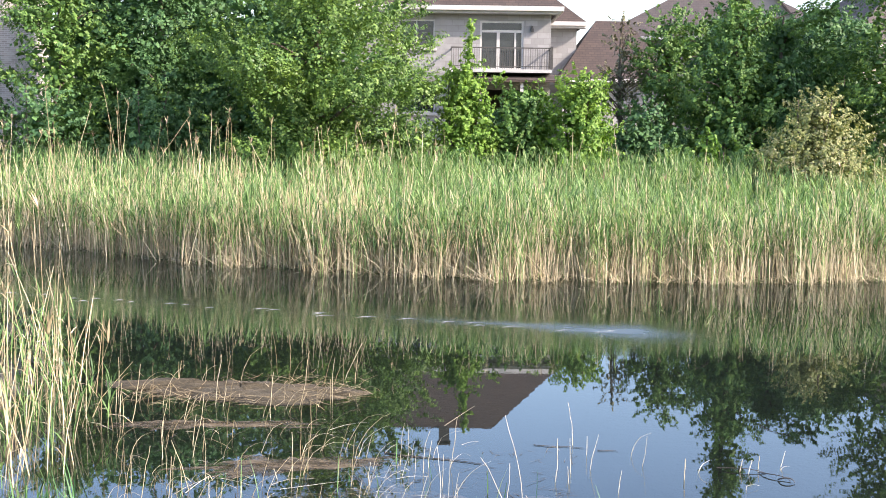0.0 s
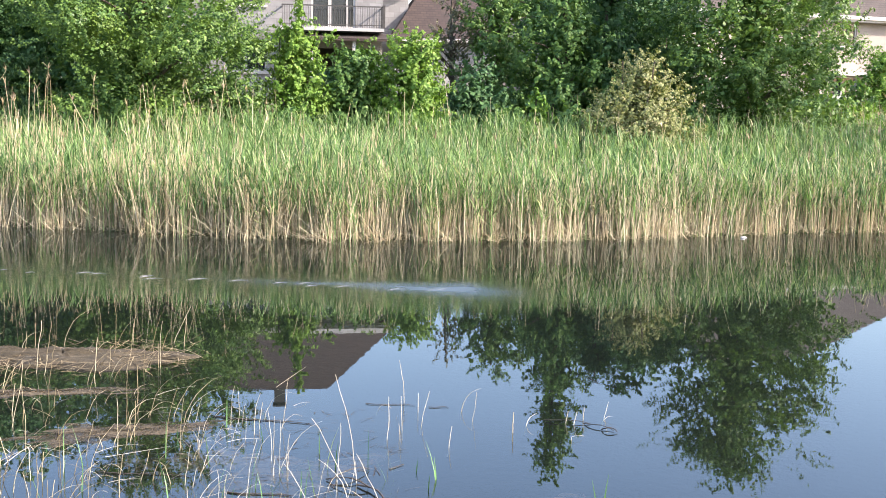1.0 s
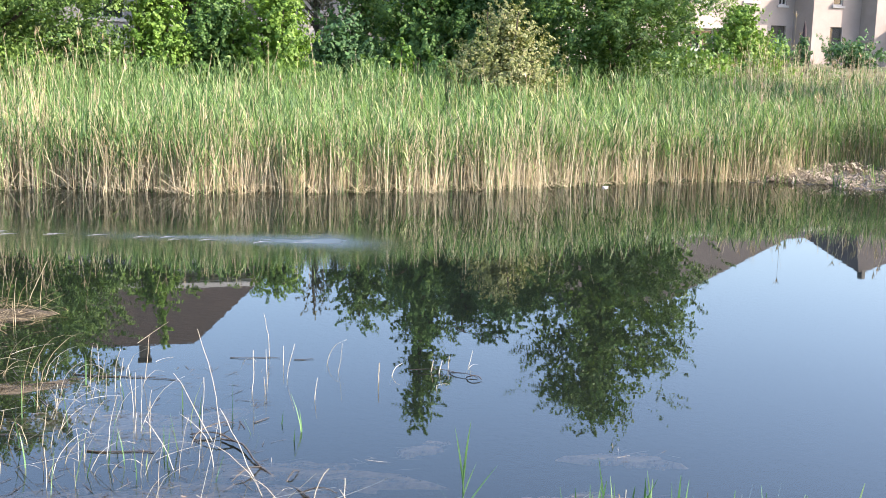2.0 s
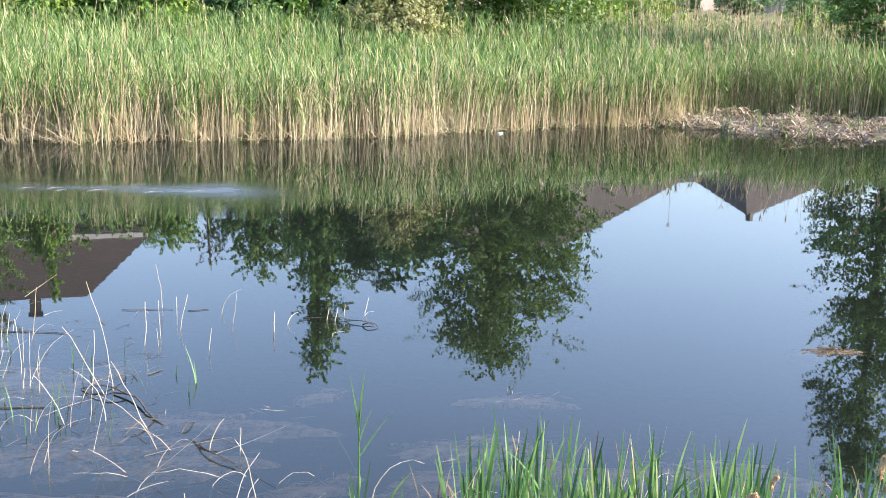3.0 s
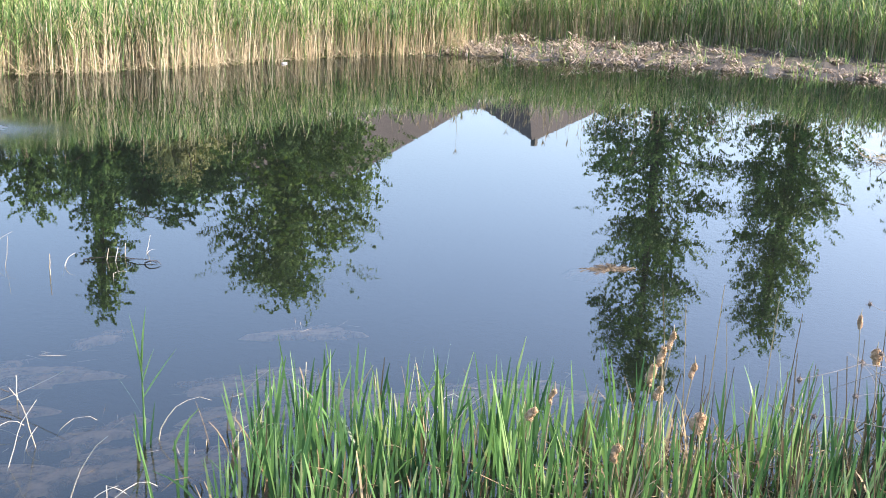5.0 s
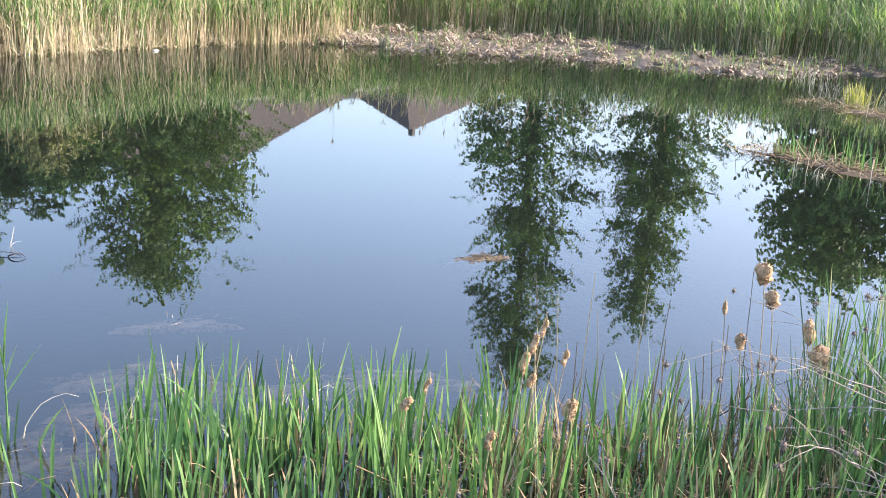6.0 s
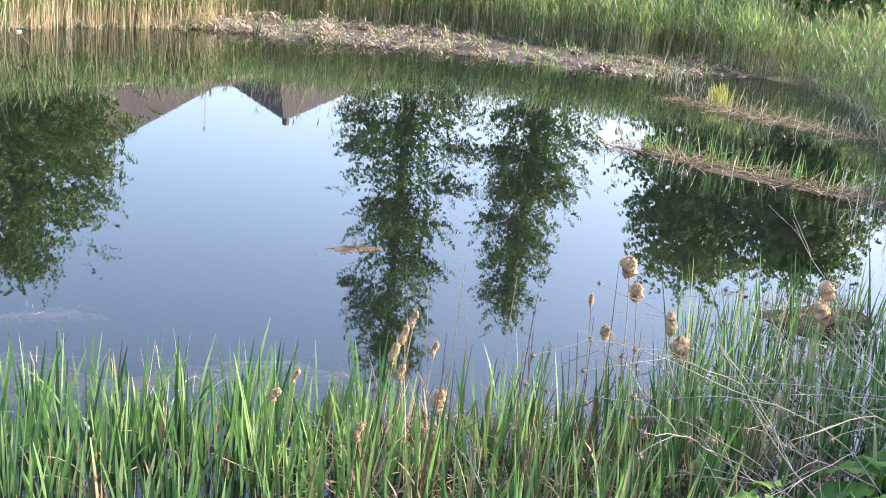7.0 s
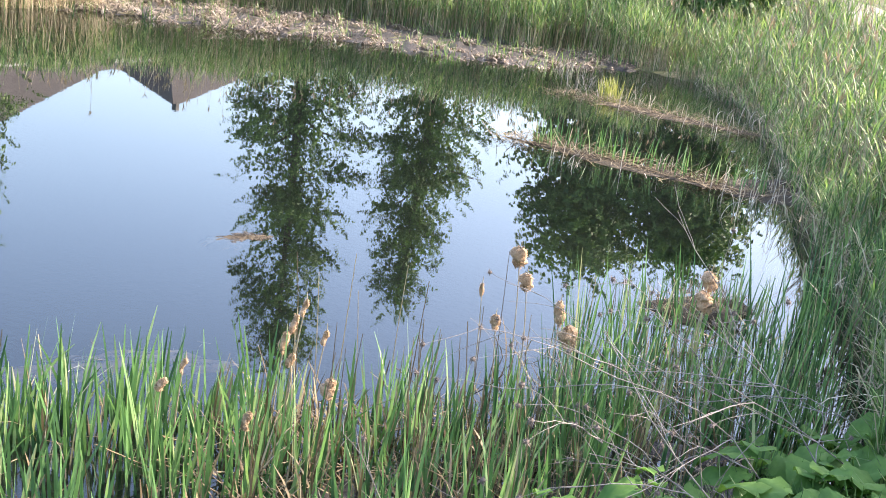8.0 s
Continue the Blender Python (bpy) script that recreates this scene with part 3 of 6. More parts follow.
# broken canes in a tangle along the waterline
def along_shore(n):
    b = rnd(-25, 33, n)
    return polar(b, far_shore(b) + RNG.normal(0.15, 0.35, n) + 0.2 * np.sin(b * 2.1))


litter_field("shore_litter", 3000, along_shore, "tangle of pale broken canes along the waterline", STRAW, 0.2, 0.85, 0.42, (0.004, 0.008))
# tall old stalks with plumes over the bed
for q0, q1, qn, qr, qh in ((-23, -15, 34, 31, 2.6), (-14, 2, 34, 30, 2.3), (31, 41, 18, 37, 2.6)):
    bb = rnd(q0, q1, qn)
    x, y = polar(bb, qr + rnd(-1.5, 2.5, qn))
    reed_bed("old_reeds", x, y, np.full(qn, qh), 0.02, 1.0, "few green shoots among old reeds", tall_dead=1.0, plumes=0.25, messy=0.07, thick=0.007, dead_label="tall old reed stalks with brown plumes")
# behind the mud flat
x, y = spread(7400, 29, 58, lambda b: far_shore(b) + mud_width(b), lambda b: far_shore(b) + mud_width(b) + 9, 1.2)
reed_bed("shaded_reed_bed", x, y, 1.78 + 0.15 * np.sin(x * 0.7), 0.78, 0.8, "tall blue-green reeds behind the mud flat", plumes=0.04)
# the right-hand bank
x, y = spread(2500, 57.5, 76, lambda b: np.interp(b, (57, 60, 61.5, 63, 65, 67, 70, 80), (31.5, 30.5, 28.8, 25.5, 20, 16.5, 13, 10)), lambda b: np.interp(b, (57, 61, 64, 66, 69, 80), (41, 39, 37, 34, 28, 20)), 1.1)
reed_bed("bank_reeds", x, y, 1.35 + 0.2 * np.sin(x * 0.9 + y), 0.66, 1.5, "bright green reeds on the bank beside the pond", leaf=0.42, lw=0.025, plumes=0.05, leaves=6, messy=0.12, dead_label="grey and straw-coloured dry stems among the bank reeds")
# short, broken growth along the bank's edge
x, y = spread(2000, 58.5, 75, lambda b: far_shore(b) - 0.5, lambda b: far_shore(b) + 3.2, 0.9)
reed_bed("edge_reeds", x, y, 0.62 + 0.25 * np.sin(x * 1.3 + y * 2.1), 0.6, 0.9, "short green reeds along the edge of the bank", leaf=0.3, lw=0.016, plumes=0.0, leaves=4, tall_dead=0.7, messy=0.35, dead_label="broken dry stems along the edge of the bank")
# drier growth at the back of the shaded bed
x, y = spread(1300, 27, 45, lambda b: far_shore(b) + mud_width(b) + 8, lambda b: far_shore(b) + mud_width(b) + 16, 1.0)
reed_bed("back_reeds", x, y, 1.75 + 0.3 * np.sin(x * 0.9), 0.5, 1.2, "thin green reeds at the back of the bed", plumes=0.03, leaves=4, tall_dead=0.95, dead_label="tall dry reeds at the back of the bed")
# the clump at the left, standing in shallow water
b_, r_ = rnd(-25, -15.4, 250), rnd(9.8, 16.5, 250)
keep = (b_ < -17.2 - 0.3 * np.abs(r_ - 12.5) + 1.5 * RNG.uniform(0, 1, 250) ** 2)
x, y = polar(b_[keep], r_[keep])
reed_bed("shallow_water_reeds", x, y, 1.15 + 0.5 * RNG.uniform(-1, 1, len(x)), 0.4, 0.95, "green shoots in a clump of dry reeds", leaf=0.3, lw=0.016, tall_dead=0.95, thick=0.0045, messy=0.12, dead_label="clump of tall straw-yellow dry reeds in shallow water")


def footpath():
    b, q = np.meshgrid(np.linspace(65.5, 84, 40), np.linspace(0, 1, 6), indexing="ij")
    X, Y = polar(b, np.interp(b, (65, 68, 84), (36, 31, 24)) + 0.4 * np.sin(b * 0.8) + q * 5.0)
    i = np.arange(39)[:, None] * 6 + np.arange(5)[None]
    me = quad_mesh("path", np.stack([X, Y, ground(X, Y) + 0.03 + 0.01 * RNG.standard_normal(b.shape)], 2), np.stack([i, i + 1, i + 7, i + 6], 2), True)
    tagged(put("path", me, GRAVEL), "pale dry gravel path beyond the reeds", "path", kind="structure")


footpath()


# ---------------------------------------------------------------- trees
def leaf_quads(p, m, size):
    """Pointed leaves at p, facing along m."""
    n = len(p)
    m = m / (np.linalg.norm(m, axis=1)[:, None] + 1e-6)
    u = np.cross(m, RNG.normal(0, 1, (n, 3)))
    u /= np.linalg.norm(u, axis=1)[:, None] + 1e-6
    w = np.cross(m, u)
    L = size * rnd(0.65, 1.3, n)[:, None]
    V = np.stack([p - u * L * 0.5, p + w * L * 0.38 - u * L * 0.05, p + u * L * 0.55, p - w * L * 0.38 - u * L * 0.05], 1)
    return V, np.arange(n * 4).reshape(n, 4)


def leaves_at(C, radius, per, size):
    """Small leaves over the top and sides of a puff round each centre, turned outwards."""
    n = len(C) * per
    c, s = np.repeat(C, per, 0), np.repeat(radius, per)
    d = RNG.normal(0, 1, (n, 3))
    d /= np.linalg.norm(d, axis=1)[:, None]
    d[:, 2] = np.where(d[:, 2] < -0.25, -d[:, 2], d[:, 2])
    p = c + d * (s * rnd(0.55, 1.08, n))[:, None] * np.array([1.0, 1.0, 0.72])
    return leaf_quads(p, d + np.array([0, 0, 0.45]) + RNG.normal(0, 0.42, (n, 3)), size)


def sprays_at(C, N, reach, per, size, lean, height, rise=0.75):
    """Leafy twigs through the centres: each points outwards and up and thins out to a tip."""
    k = len(C)
    f = C[:, 2] / height
    D = C - np.stack([lean[0] * f, lean[1] * f, C[:, 2]], 1)
    D /= np.linalg.norm(D, axis=1)[:, None] + 0.3
    D = D * rnd(0.5, 1.1, k)[:, None] + np.array([0, 0, rise]) * rnd(0.2, 1.2, k)[:, None] + RNG.normal(0, 0.3, (k, 3))
    D /= np.linalg.norm(D, axis=1)[:, None]
    L = reach * rnd(0.6, 1.4, k)
    n = k * per
    u = RNG.uniform(0, 1, n) ** 0.9
    d = RNG.normal(0, 1, (n, 3))
    d /= np.linalg.norm(d, axis=1)[:, None]
    wide = np.repeat(L, per) * (0.05 + 0.19 * (1 - u) ** 0.7) * rnd(0.5, 1.0, n)
    Dr = np.repeat(D, per, 0)
    p = np.repeat(C, per, 0) + Dr * (np.repeat(L, per) * (u - 0.4))[:, None] + d * wide[:, None] * np.array([1, 1, 0.8])
    return leaf_quads(p, np.repeat(N, per, 0) + d * 0.35 + np.array([0, 0, 0.3]) + RNG.normal(0, 0.3, (n, 3)), size)


def crown_centres(n, base, h0, h1, profile, rx, ry, lean=(0, 0), shell=0.55):
    """Clump centres inside an uneven crown; profile gives the radius from bottom to top."""
    f = RNG.uniform(0, 1, n * 3)
    pr = np.interp(f, np.linspace(0, 1, len(profile)), profile)
    keep = RNG.uniform(0, 1, n * 3) < (pr / max(profile)) ** 1.2 + 0.04
    f, pr = f[keep][:n], pr[keep][:n]
    a = rnd(0, 6.28, len(f))
    ph = RNG.uniform(0, 6.28, 4)
    lump = 1 + 0.10 * np.sin(3 * a + ph[0] + 5 * f) + 0.09 * np.sin(5 * a + ph[1] - 9 * f) + 0.08 * np.sin(2 * a + ph[2] + 14 * f)
    q = shell + (1 - shell) * RNG.uniform(0, 1, len(f))
    inner = RNG.uniform(0, 1, len(f)) < 0.3
    q = np.where(inner, RNG.uniform(0.1, shell, len(f)), q)
    r = pr * lump * q
    return np.stack([base[0] + rx * r * np.cos(a) + lean[0] * f, base[1] + ry * r * np.sin(a) + lean[1] * f, base[2] + h0 + (h1 - h0) * f + RNG.normal(0, 0.12, len(f))], 1)


def tree(name, x, y, top, h0, profile, material, label, category="tree", clumps=260, per=36, size=0.17, blob=0.42, rx=1.0, ry=1.0, trunk=0.16, limbs=9, lean=(0, 0), shell=0.55, stems=1, extra=(), gather=0.55, fill=1.5, rise=0.75, core=(8, 1.45)):
    """A tree at (x, y); top is its height above the water, h0 the height of the lowest leaves above the ground."""
    gz = float(ground(x, y))
    ob = empty(name, x, y, gz, label=label, category=category)
    H = top - gz
    o = np.zeros(3)
    big = max(profile)
    C = crown_centres(int(clumps * 1.75), o, h0, H - blob * 0.7, profile, rx, ry, lean, shell)
    N = C * np.array([1, 1, 0]) - np.array([lean[0], lean[1], 0]) * (C[:, 2:] / H)
    N = N / (np.linalg.norm(N, axis=1)[:, None] + 0.2) + np.array([0, 0, 0.25])
    if big > 1.2:
        # boughs: the clumps gather over larger lumps of the crown
        B = crown_centres(int(9 + 5.5 * big * (H - h0) / 8), o, h0 + 0.3, H - 0.9, [0.74 * p for p in profile], rx, ry, lean, 0.75)
        k = RNG.integers(0, len(B), len(C))
        v = RNG.normal(0, 1, C.shape)
        v /= np.linalg.norm(v, axis=1)[:, None]
        v[:, 2] = np.where(v[:, 2] < -0.2, -v[:, 2], v[:, 2])
        on = B[k] + v * (0.17 * big + 0.3) * RNG.uniform(0.6, 1.1, (len(C), 1)) * np.array([1, 1, 0.62])
        pick = RNG.uniform(0, 1, (len(C), 1)) < gather
        C, N = np.where(pick, on, C), np.where(pick, v, N)
    for ex, ey, ez, er, en in extra:
        v = RNG.normal(0, 1, (en, 3))
        C, N = np.concatenate([C, np.array([ex, ey, ez - gz]) + v * er * np.array([0.5, 0.5, 0.4])]), np.concatenate([N, v * 0.5])
    hp = Heap()
    hp.add(*sprays_at(C, N, blob * 1.55, int(per * 0.85), size * 0.84, lean, H, rise))
    if fill:
        # dense leaves deep inside the crown
        I = crown_centres(int(clumps * fill), o, h0 + 0.1, H - blob * 2.2, [p * 0.72 for p in profile], rx, ry, lean, 0.1)
        hp.add(*leaves_at(I, np.full(len(I), blob * 0.9), core[0], size * core[1]))
    put("crown", hp.mesh("crown"), material, ob)
    for s in range(stems):
        a = 2.4 * s + RNG.uniform(0, 1)
        sp = 0.0 if stems == 1 else 0.25
        n = 9
        f = np.linspace(0, 0.93, n)
        pts = np.stack([lean[0] * f + sp * np.cos(a) * (0.3 + 2.2 * f) + 0.10 * np.sin(f * 7 + s) * f, lean[1] * f + sp * np.sin(a) * (0.3 + 2.2 * f) + 0.1 * np.cos(f * 6 + s) * f, -0.15 + H * f], 1)
        V, F = tube(pts, trunk * (1 - 0.9 * f) / max(1, stems * 0.6) + 0.012, 8)
        put("trunk", quad_mesh("trunk", V, F, True), BARK, ob)
    for k in RNG.choice(len(C), min(limbs, len(C)), replace=False):
        c = C[k]
        f0 = max(0.12, min(0.85, (c[2] - 0.25 * np.hypot(c[0], c[1]) - 0.3) / H))
        a = np.array([lean[0] * f0, lean[1] * f0, H * f0])
        t = np.linspace(0, 1, 6)[:, None]
        pts = a * (1 - t) + c * t + np.array([0, 0, 0.25]) * np.sin(t * 3.1)
        V, F = tube(pts, np.linspace(trunk * 0.4 * (1.05 - f0), 0.012, 6), 5)
        put("limb", quad_mesh("limb", V, F, True), BARK, ob)
    return ob


ROUND = (0.55, 0.9, 1.0, 1.0, 0.9, 0.68, 0.3)
CONE = (0.75, 1.0, 0.95, 0.85, 0.72, 0.55, 0.36, 0.15)
SPIRE = (0.7, 1.0, 1.0, 0.9, 0.8, 0.62, 0.5, 0.36, 0.2)
SHRUB = (0.8, 1.0, 1.0, 0.85, 0.5)
FULL = (0.7, 0.95, 1.0, 1.0, 0.97, 0.9, 0.72)

# left group
tree("tree", -17.0, 39.6, 5.6, 0.1, [2.5 * p for p in FULL], DARKLEAF, "low dark green tree before the brick house", gather=0.6, clumps=240, per=36, size=0.14, blob=0.45)
tree("tree", -13.0, 40.0, 10.1, 0.2, [2.2 * p for p in FULL], MIDLEAF, "narrow leafy tree with yellow-green new growth", gather=0.7, clumps=360, per=36, size=0.125, blob=0.45)
tree("tree", -9.9, 41.3, 10.5, 0.1, [2.8 * p for p in FULL], DARKLEAF, "dark green leafy tree behind the reeds", gather=0.7, clumps=360, per=36, size=0.14, blob=0.5)
tree("maple_tree", -3.95, 36.6, 9.7, 0.2, [4.7 * p for p in (0.85, 1.0, 1.0, 0.95, 0.85, 0.65, 0.36)], MAPLE, "broad maple tree with fresh green leaves", gather=0.86, clumps=900, per=56, size=0.1, blob=0.5, core=(14, 1.2), trunk=0.24, limbs=10, fill=1.8)
for sx, sy, st, sr in ((-13.4, 45.8, 11.6, 2.6), (-9.6, 45.6, 11.6, 3.4), (-5.2, 42.6, 9.9, 3.0)):
    tree("tree", sx, sy, st, 0.1, [sr * p for p in FULL], DARKLEAF, "dark leafy tree deep in the group", gather=0.2, clumps=220, per=20, size=0.27, blob=0.7, limbs=4, fill=3.5)
# shrubs in front of the house
tree("shrub", 0.6, 36.0, 5.2, 0.2, [1.05 * p for p in SHRUB], LIME, "yellow-green young shrub with an upright tip", "shrub", clumps=200, per=44, size=0.11, blob=0.32, trunk=0.05, limbs=5, stems=2, extra=[(0.13, 0, 5.3, 0.2, 6), (0.13, 0, 5.75, 0.16, 5), (0.13, 0, 6.15, 0.12, 4), (1.0, 0, 4.6, 0.18, 4)])
tree("shrub", 2.3, 36.6, 4.5, 0.0, [1.2 * p for p in SHRUB], MIDLEAF, "mid-green shrub between the lighter ones", "shrub", gather=0.2, clumps=170, per=32, size=0.12, blob=0.3, trunk=0.05, limbs=4, stems=2)
tree("shrub", 2.5, 38.2, 4.3, 0.1, [1.9 * p for p in SHRUB], DARKLEAF, "dark green shrub in the shade", "shrub", clumps=170, per=34, size=0.14, blob=0.32, trunk=0.05, limbs=4, stems=2)
tree("shrub", 4.15, 36.0, 5.1, 0.1, [1.25 * p for p in SHRUB], LIME, "rounded light green shrub with small leaves", "shrub", gather=0.2, clumps=320, per=42, size=0.105, blob=0.32, trunk=0.06, limbs=5, stems=3)
tree("shrub", 2.95, 36.4, 4.7, 0.1, [0.55 * p for p in CONE], LIME, "slim light green shrub", "shrub", clumps=50, per=30, size=0.12, blob=0.24, trunk=0.04, limbs=3)
tree("pine_tree", 6.5, 43.6, 7.6, 0.4, [1.9 * p for p in CONE], PINE, "olive-brown pine tree with many bare twigs", clumps=130, per=30, size=0.10, blob=0.26, trunk=0.1, limbs=70, fill=0.3)
tree("tree", 8.0, 42.2, 7.7, 0.3, [1.5 * p for p in FULL], MIDLEAF, "leafy tree with drooping tip beside the poplar", clumps=260, per=46, size=0.11, blob=0.36)
tree("shrub", 6.6, 38.6, 4.2, 0.1, [1.4 * p for p in SHRUB], DARKLEAF, "dark green shrub in the shade", "shrub", clumps=120, per=34, size=0.13, blob=0.32, trunk=0.05, limbs=5, stems=2)
# the poplar and its neighbours
tree("poplar_tree", 9.65, 39.0, 10.9, 0.4, [1.7, 2.0, 2.1, 2.0, 1.5, 0.95, 0.8, 0.8, 0.55], MIDLEAF, "tall narrow poplar tree with light green shoots", clumps=380, per=48, size=0.115, blob=0.42, trunk=0.16, limbs=12, extra=[(2.3, -0.2, 7.0, 0.5, 14), (2.9, -0.2, 7.1, 0.35, 8), (1.7, -0.2, 6.5, 0.6, 16)])
tree("tree", 10.5, 43.8, 7.9, 0.2, [2.3 * p for p in FULL], DARKLEAF, "dark leafy tree behind the poplar", gather=0.6, clumps=280, per=36, size=0.14, blob=0.45)
tree("cedar_tree", 11.3, 39.6, 7.6, 0.2, [1.7 * p for p in CONE], DARKLEAF, "dense dark green cedar tree", clumps=260, per=40, size=0.14, blob=0.36)
tree("shrub", 14.3, 40.6, 5.6, 0.0, [2.0 * p for p in SHRUB], DARKLEAF, "dark green shrub beside the maple", "shrub", clumps=160, per=34, size=0.14, blob=0.36, trunk=0.05, limbs=4, stems=2)
tree("tree", 13.6, 42.5, 8.2, 0.4, [2.7 * p for p in ROUND], DARKLEAF, "dark leafy tree behind the cream bush", clumps=380, per=40, size=0.14, fill=3.0)
tree("tree", 12.6, 45.5, 8.0, 0.4, [1.6 * p for p in ROUND], DARKLEAF, "dark leafy tree beside the gabled house", clumps=300, per=40, size=0.14)
tree("shrub", 7.4, 32.8, 3.5, 0.1, [0.42 * p for p in SPIRE], LIME, "small upright lime green shrub", "shrub", clumps=34, per=34, size=0.12, blob=0.2, trunk=0.03, limbs=2)
tree("cream_bush", 10.1, 31.8, 4.4, 0.0, [2.1 * p for p in (0.85, 1.0, 0.97, 0.85, 0.66, 0.42, 0.2)], BLOND, "rounded bush with cream and pinkish leaves", "shrub", gather=0.25, clumps=560, per=40, size=0.075, blob=0.32, trunk=0.05, limbs=10, stems=3)
tree("maple_tree", 15.5, 37.0, 10.8, 0.0, [3.5 * p for p in (1.1, 1.2, 1.2, 1.12, 1.02, 0.92, 0.7, 0.4)], MAPLE, "tall conical maple tree with layered branches", gather=0.8, clumps=760, per=46, size=0.105, blob=0.48, trunk=0.2, limbs=8, fill=2.6, core=(12, 1.5))
# low hedge-like growth along the top of the bank
for hx, hy, ht, hr, mt in ((7.0, 34.5, 2.75, 1.1, MIDLEAF), (8.6, 34.0, 2.8, 0.9, MIDLEAF), (13.0, 34.2, 2.6, 1.3, MIDLEAF), (19.4, 38.2, 3.5, 1.5, LIME), (21.4, 39.4, 3.1, 1.4, MIDLEAF), (23.0, 39.6, 2.9, 1.2, LIME), (25.0, 38.2, 2.75, 1.4, MIDLEAF), (27.2, 36.8, 2.7, 1.5, LIME), (29.0, 35.6, 2.8, 1.4, MIDLEAF), (22.8, 47.5, 3.6, 1.7, DARKLEAF), (28.6, 50.0, 4.0, 1.6, DARKLEAF), (33.6, 50.4, 4.3, 2.0, DARKLEAF), (36.8, 49.0, 4.0, 1.9, DARKLEAF), (40.0, 47.4, 4.4, 2.0, DARKLEAF), (33.0, 43.0, 3.4, 1.6, MIDLEAF), (0.0, 34.9, 2.7, 1.2, MIDLEAF), (-9.6, 38.6, 4.6, 2.2, DARKLEAF), (-13.2, 38.4, 4.8, 2.2, DARKLEAF), (-16.5, 38.4, 4.8, 2.2, DARKLEAF), (-5.6, 40.2, 5.0, 2.6, DARKLEAF), (-1.6, 39.6, 4.0, 1.8, MIDLEAF)):
    tree("shrub", hx, hy, ht, 0.0, [hr * p for p in SHRUB], mt, "low green shrub at the top of the bank", "shrub", clumps=80, per=24, size=0.14, blob=0.42, trunk=0.04, limbs=3, stems=2)
tree("young_tree", 26.0, 47.6, 5.6, 0.0, [2.1 * p for p in (0.9, 1.0, 0.9, 0.7, 0.5, 0.4, 0.25)], LIME, "young tree with upright shoots before the house", gather=0.2, clumps=220, per=34, size=0.13, blob=0.34, trunk=0.07, limbs=5)
for cx, cy in ((30.3, 51.6), (31.2, 51.0)):
    tree("cypress", cx, cy, 4.1, 0.0, [0.45 * p for p in SPIRE], DARKLEAF, "small dark columnar cypress by the terrace", "tree", clumps=50, per=36, size=0.11, blob=0.18, trunk=0.04, limbs=2)
# tall trees on the right, seen mirrored in the water
tree("tall_tree", 25.3, 29.2, 13.2, 0.6, [2.6, 2.5, 2.4, 2.4, 2.2, 1.8, 1.7, 1.55, 1.3, 0.8], MIDLEAF, "tall open-crowned tree beyond the reeds", gather=0.6, clumps=640, per=54, size=0.096, blob=0.46, trunk=0.2, limbs=18)
tree("tall_tree", 29.8, 27.2, 11.4, 0.5, [2.6, 2.5, 2.3, 2.1, 1.9, 1.6, 1.3, 1.0, 0.6], MIDLEAF, "tall narrow leafy tree beyond the reeds", gather=0.5, clumps=560, per=54, size=0.096, blob=0.46, trunk=0.18, limbs=14, lean=(-0.5, 0.4))
tree("tree", 31.9, 21.8, 8.3, 0.4, [2.8 * p for p in FULL], MIDLEAF, "olive-green leafy tree on the far bank", gather=0.3, clumps=460, per=34, size=0.15, blob=0.5, fill=2.5, core=(9, 1.7))
tree("tree", 33.6, 18.9, 7.6, 0.3, [2.5 * p for p in FULL], MIDLEAF, "olive-green leafy tree on the far bank", gather=0.3, clumps=430, per=34, size=0.15, blob=0.5, fill=2.5, core=(9, 1.7))

# unseen trees added on the bank to shade the reeds and the near shore
for sx, sy, st, sr in ((13.3, -1.4, 6.7, 2.7), (17.0, 0.6, 6.4, 2.3), (16.5, -4.4, 7.6, 2.6)):
    tree("shade_tree", sx, sy, st, 1.2, [sr * p for p in (0.6, 0.9, 1.0, 1.0, 1.0, 0.95, 0.75)], MIDLEAF, "unseen leafy tree added on the bank to shade the reeds", clumps=230, per=22, size=0.33, blob=0.6, trunk=0.2, limbs=8)


# ---------------------------------------------------------------- houses
def wall_panel(x0, x1, z0, z1, y0, y1, holes=()):
    """A wall with openings that go right through it."""
    bm = bmesh.new()
    xs = sorted({x0, x1, *[h[0] for h in holes], *[h[1] for h in holes]})
    zs = sorted({z0, z1, *[h[2] for h in holes], *[h[3] for h in holes]})
    for a, b in zip(xs, xs[1:]):
        for c, d in zip(zs, zs[1:]):
            mx, mz = (a + b) / 2, (c + d) / 2
            if not any(h[0] < mx < h[1] and h[2] < mz < h[3] for h in holes):
                box(bm, a, b, y0, y1, c, d)
    bmesh.ops.remove_doubles(bm, verts=bm.verts, dist=0.0005)
    return bm


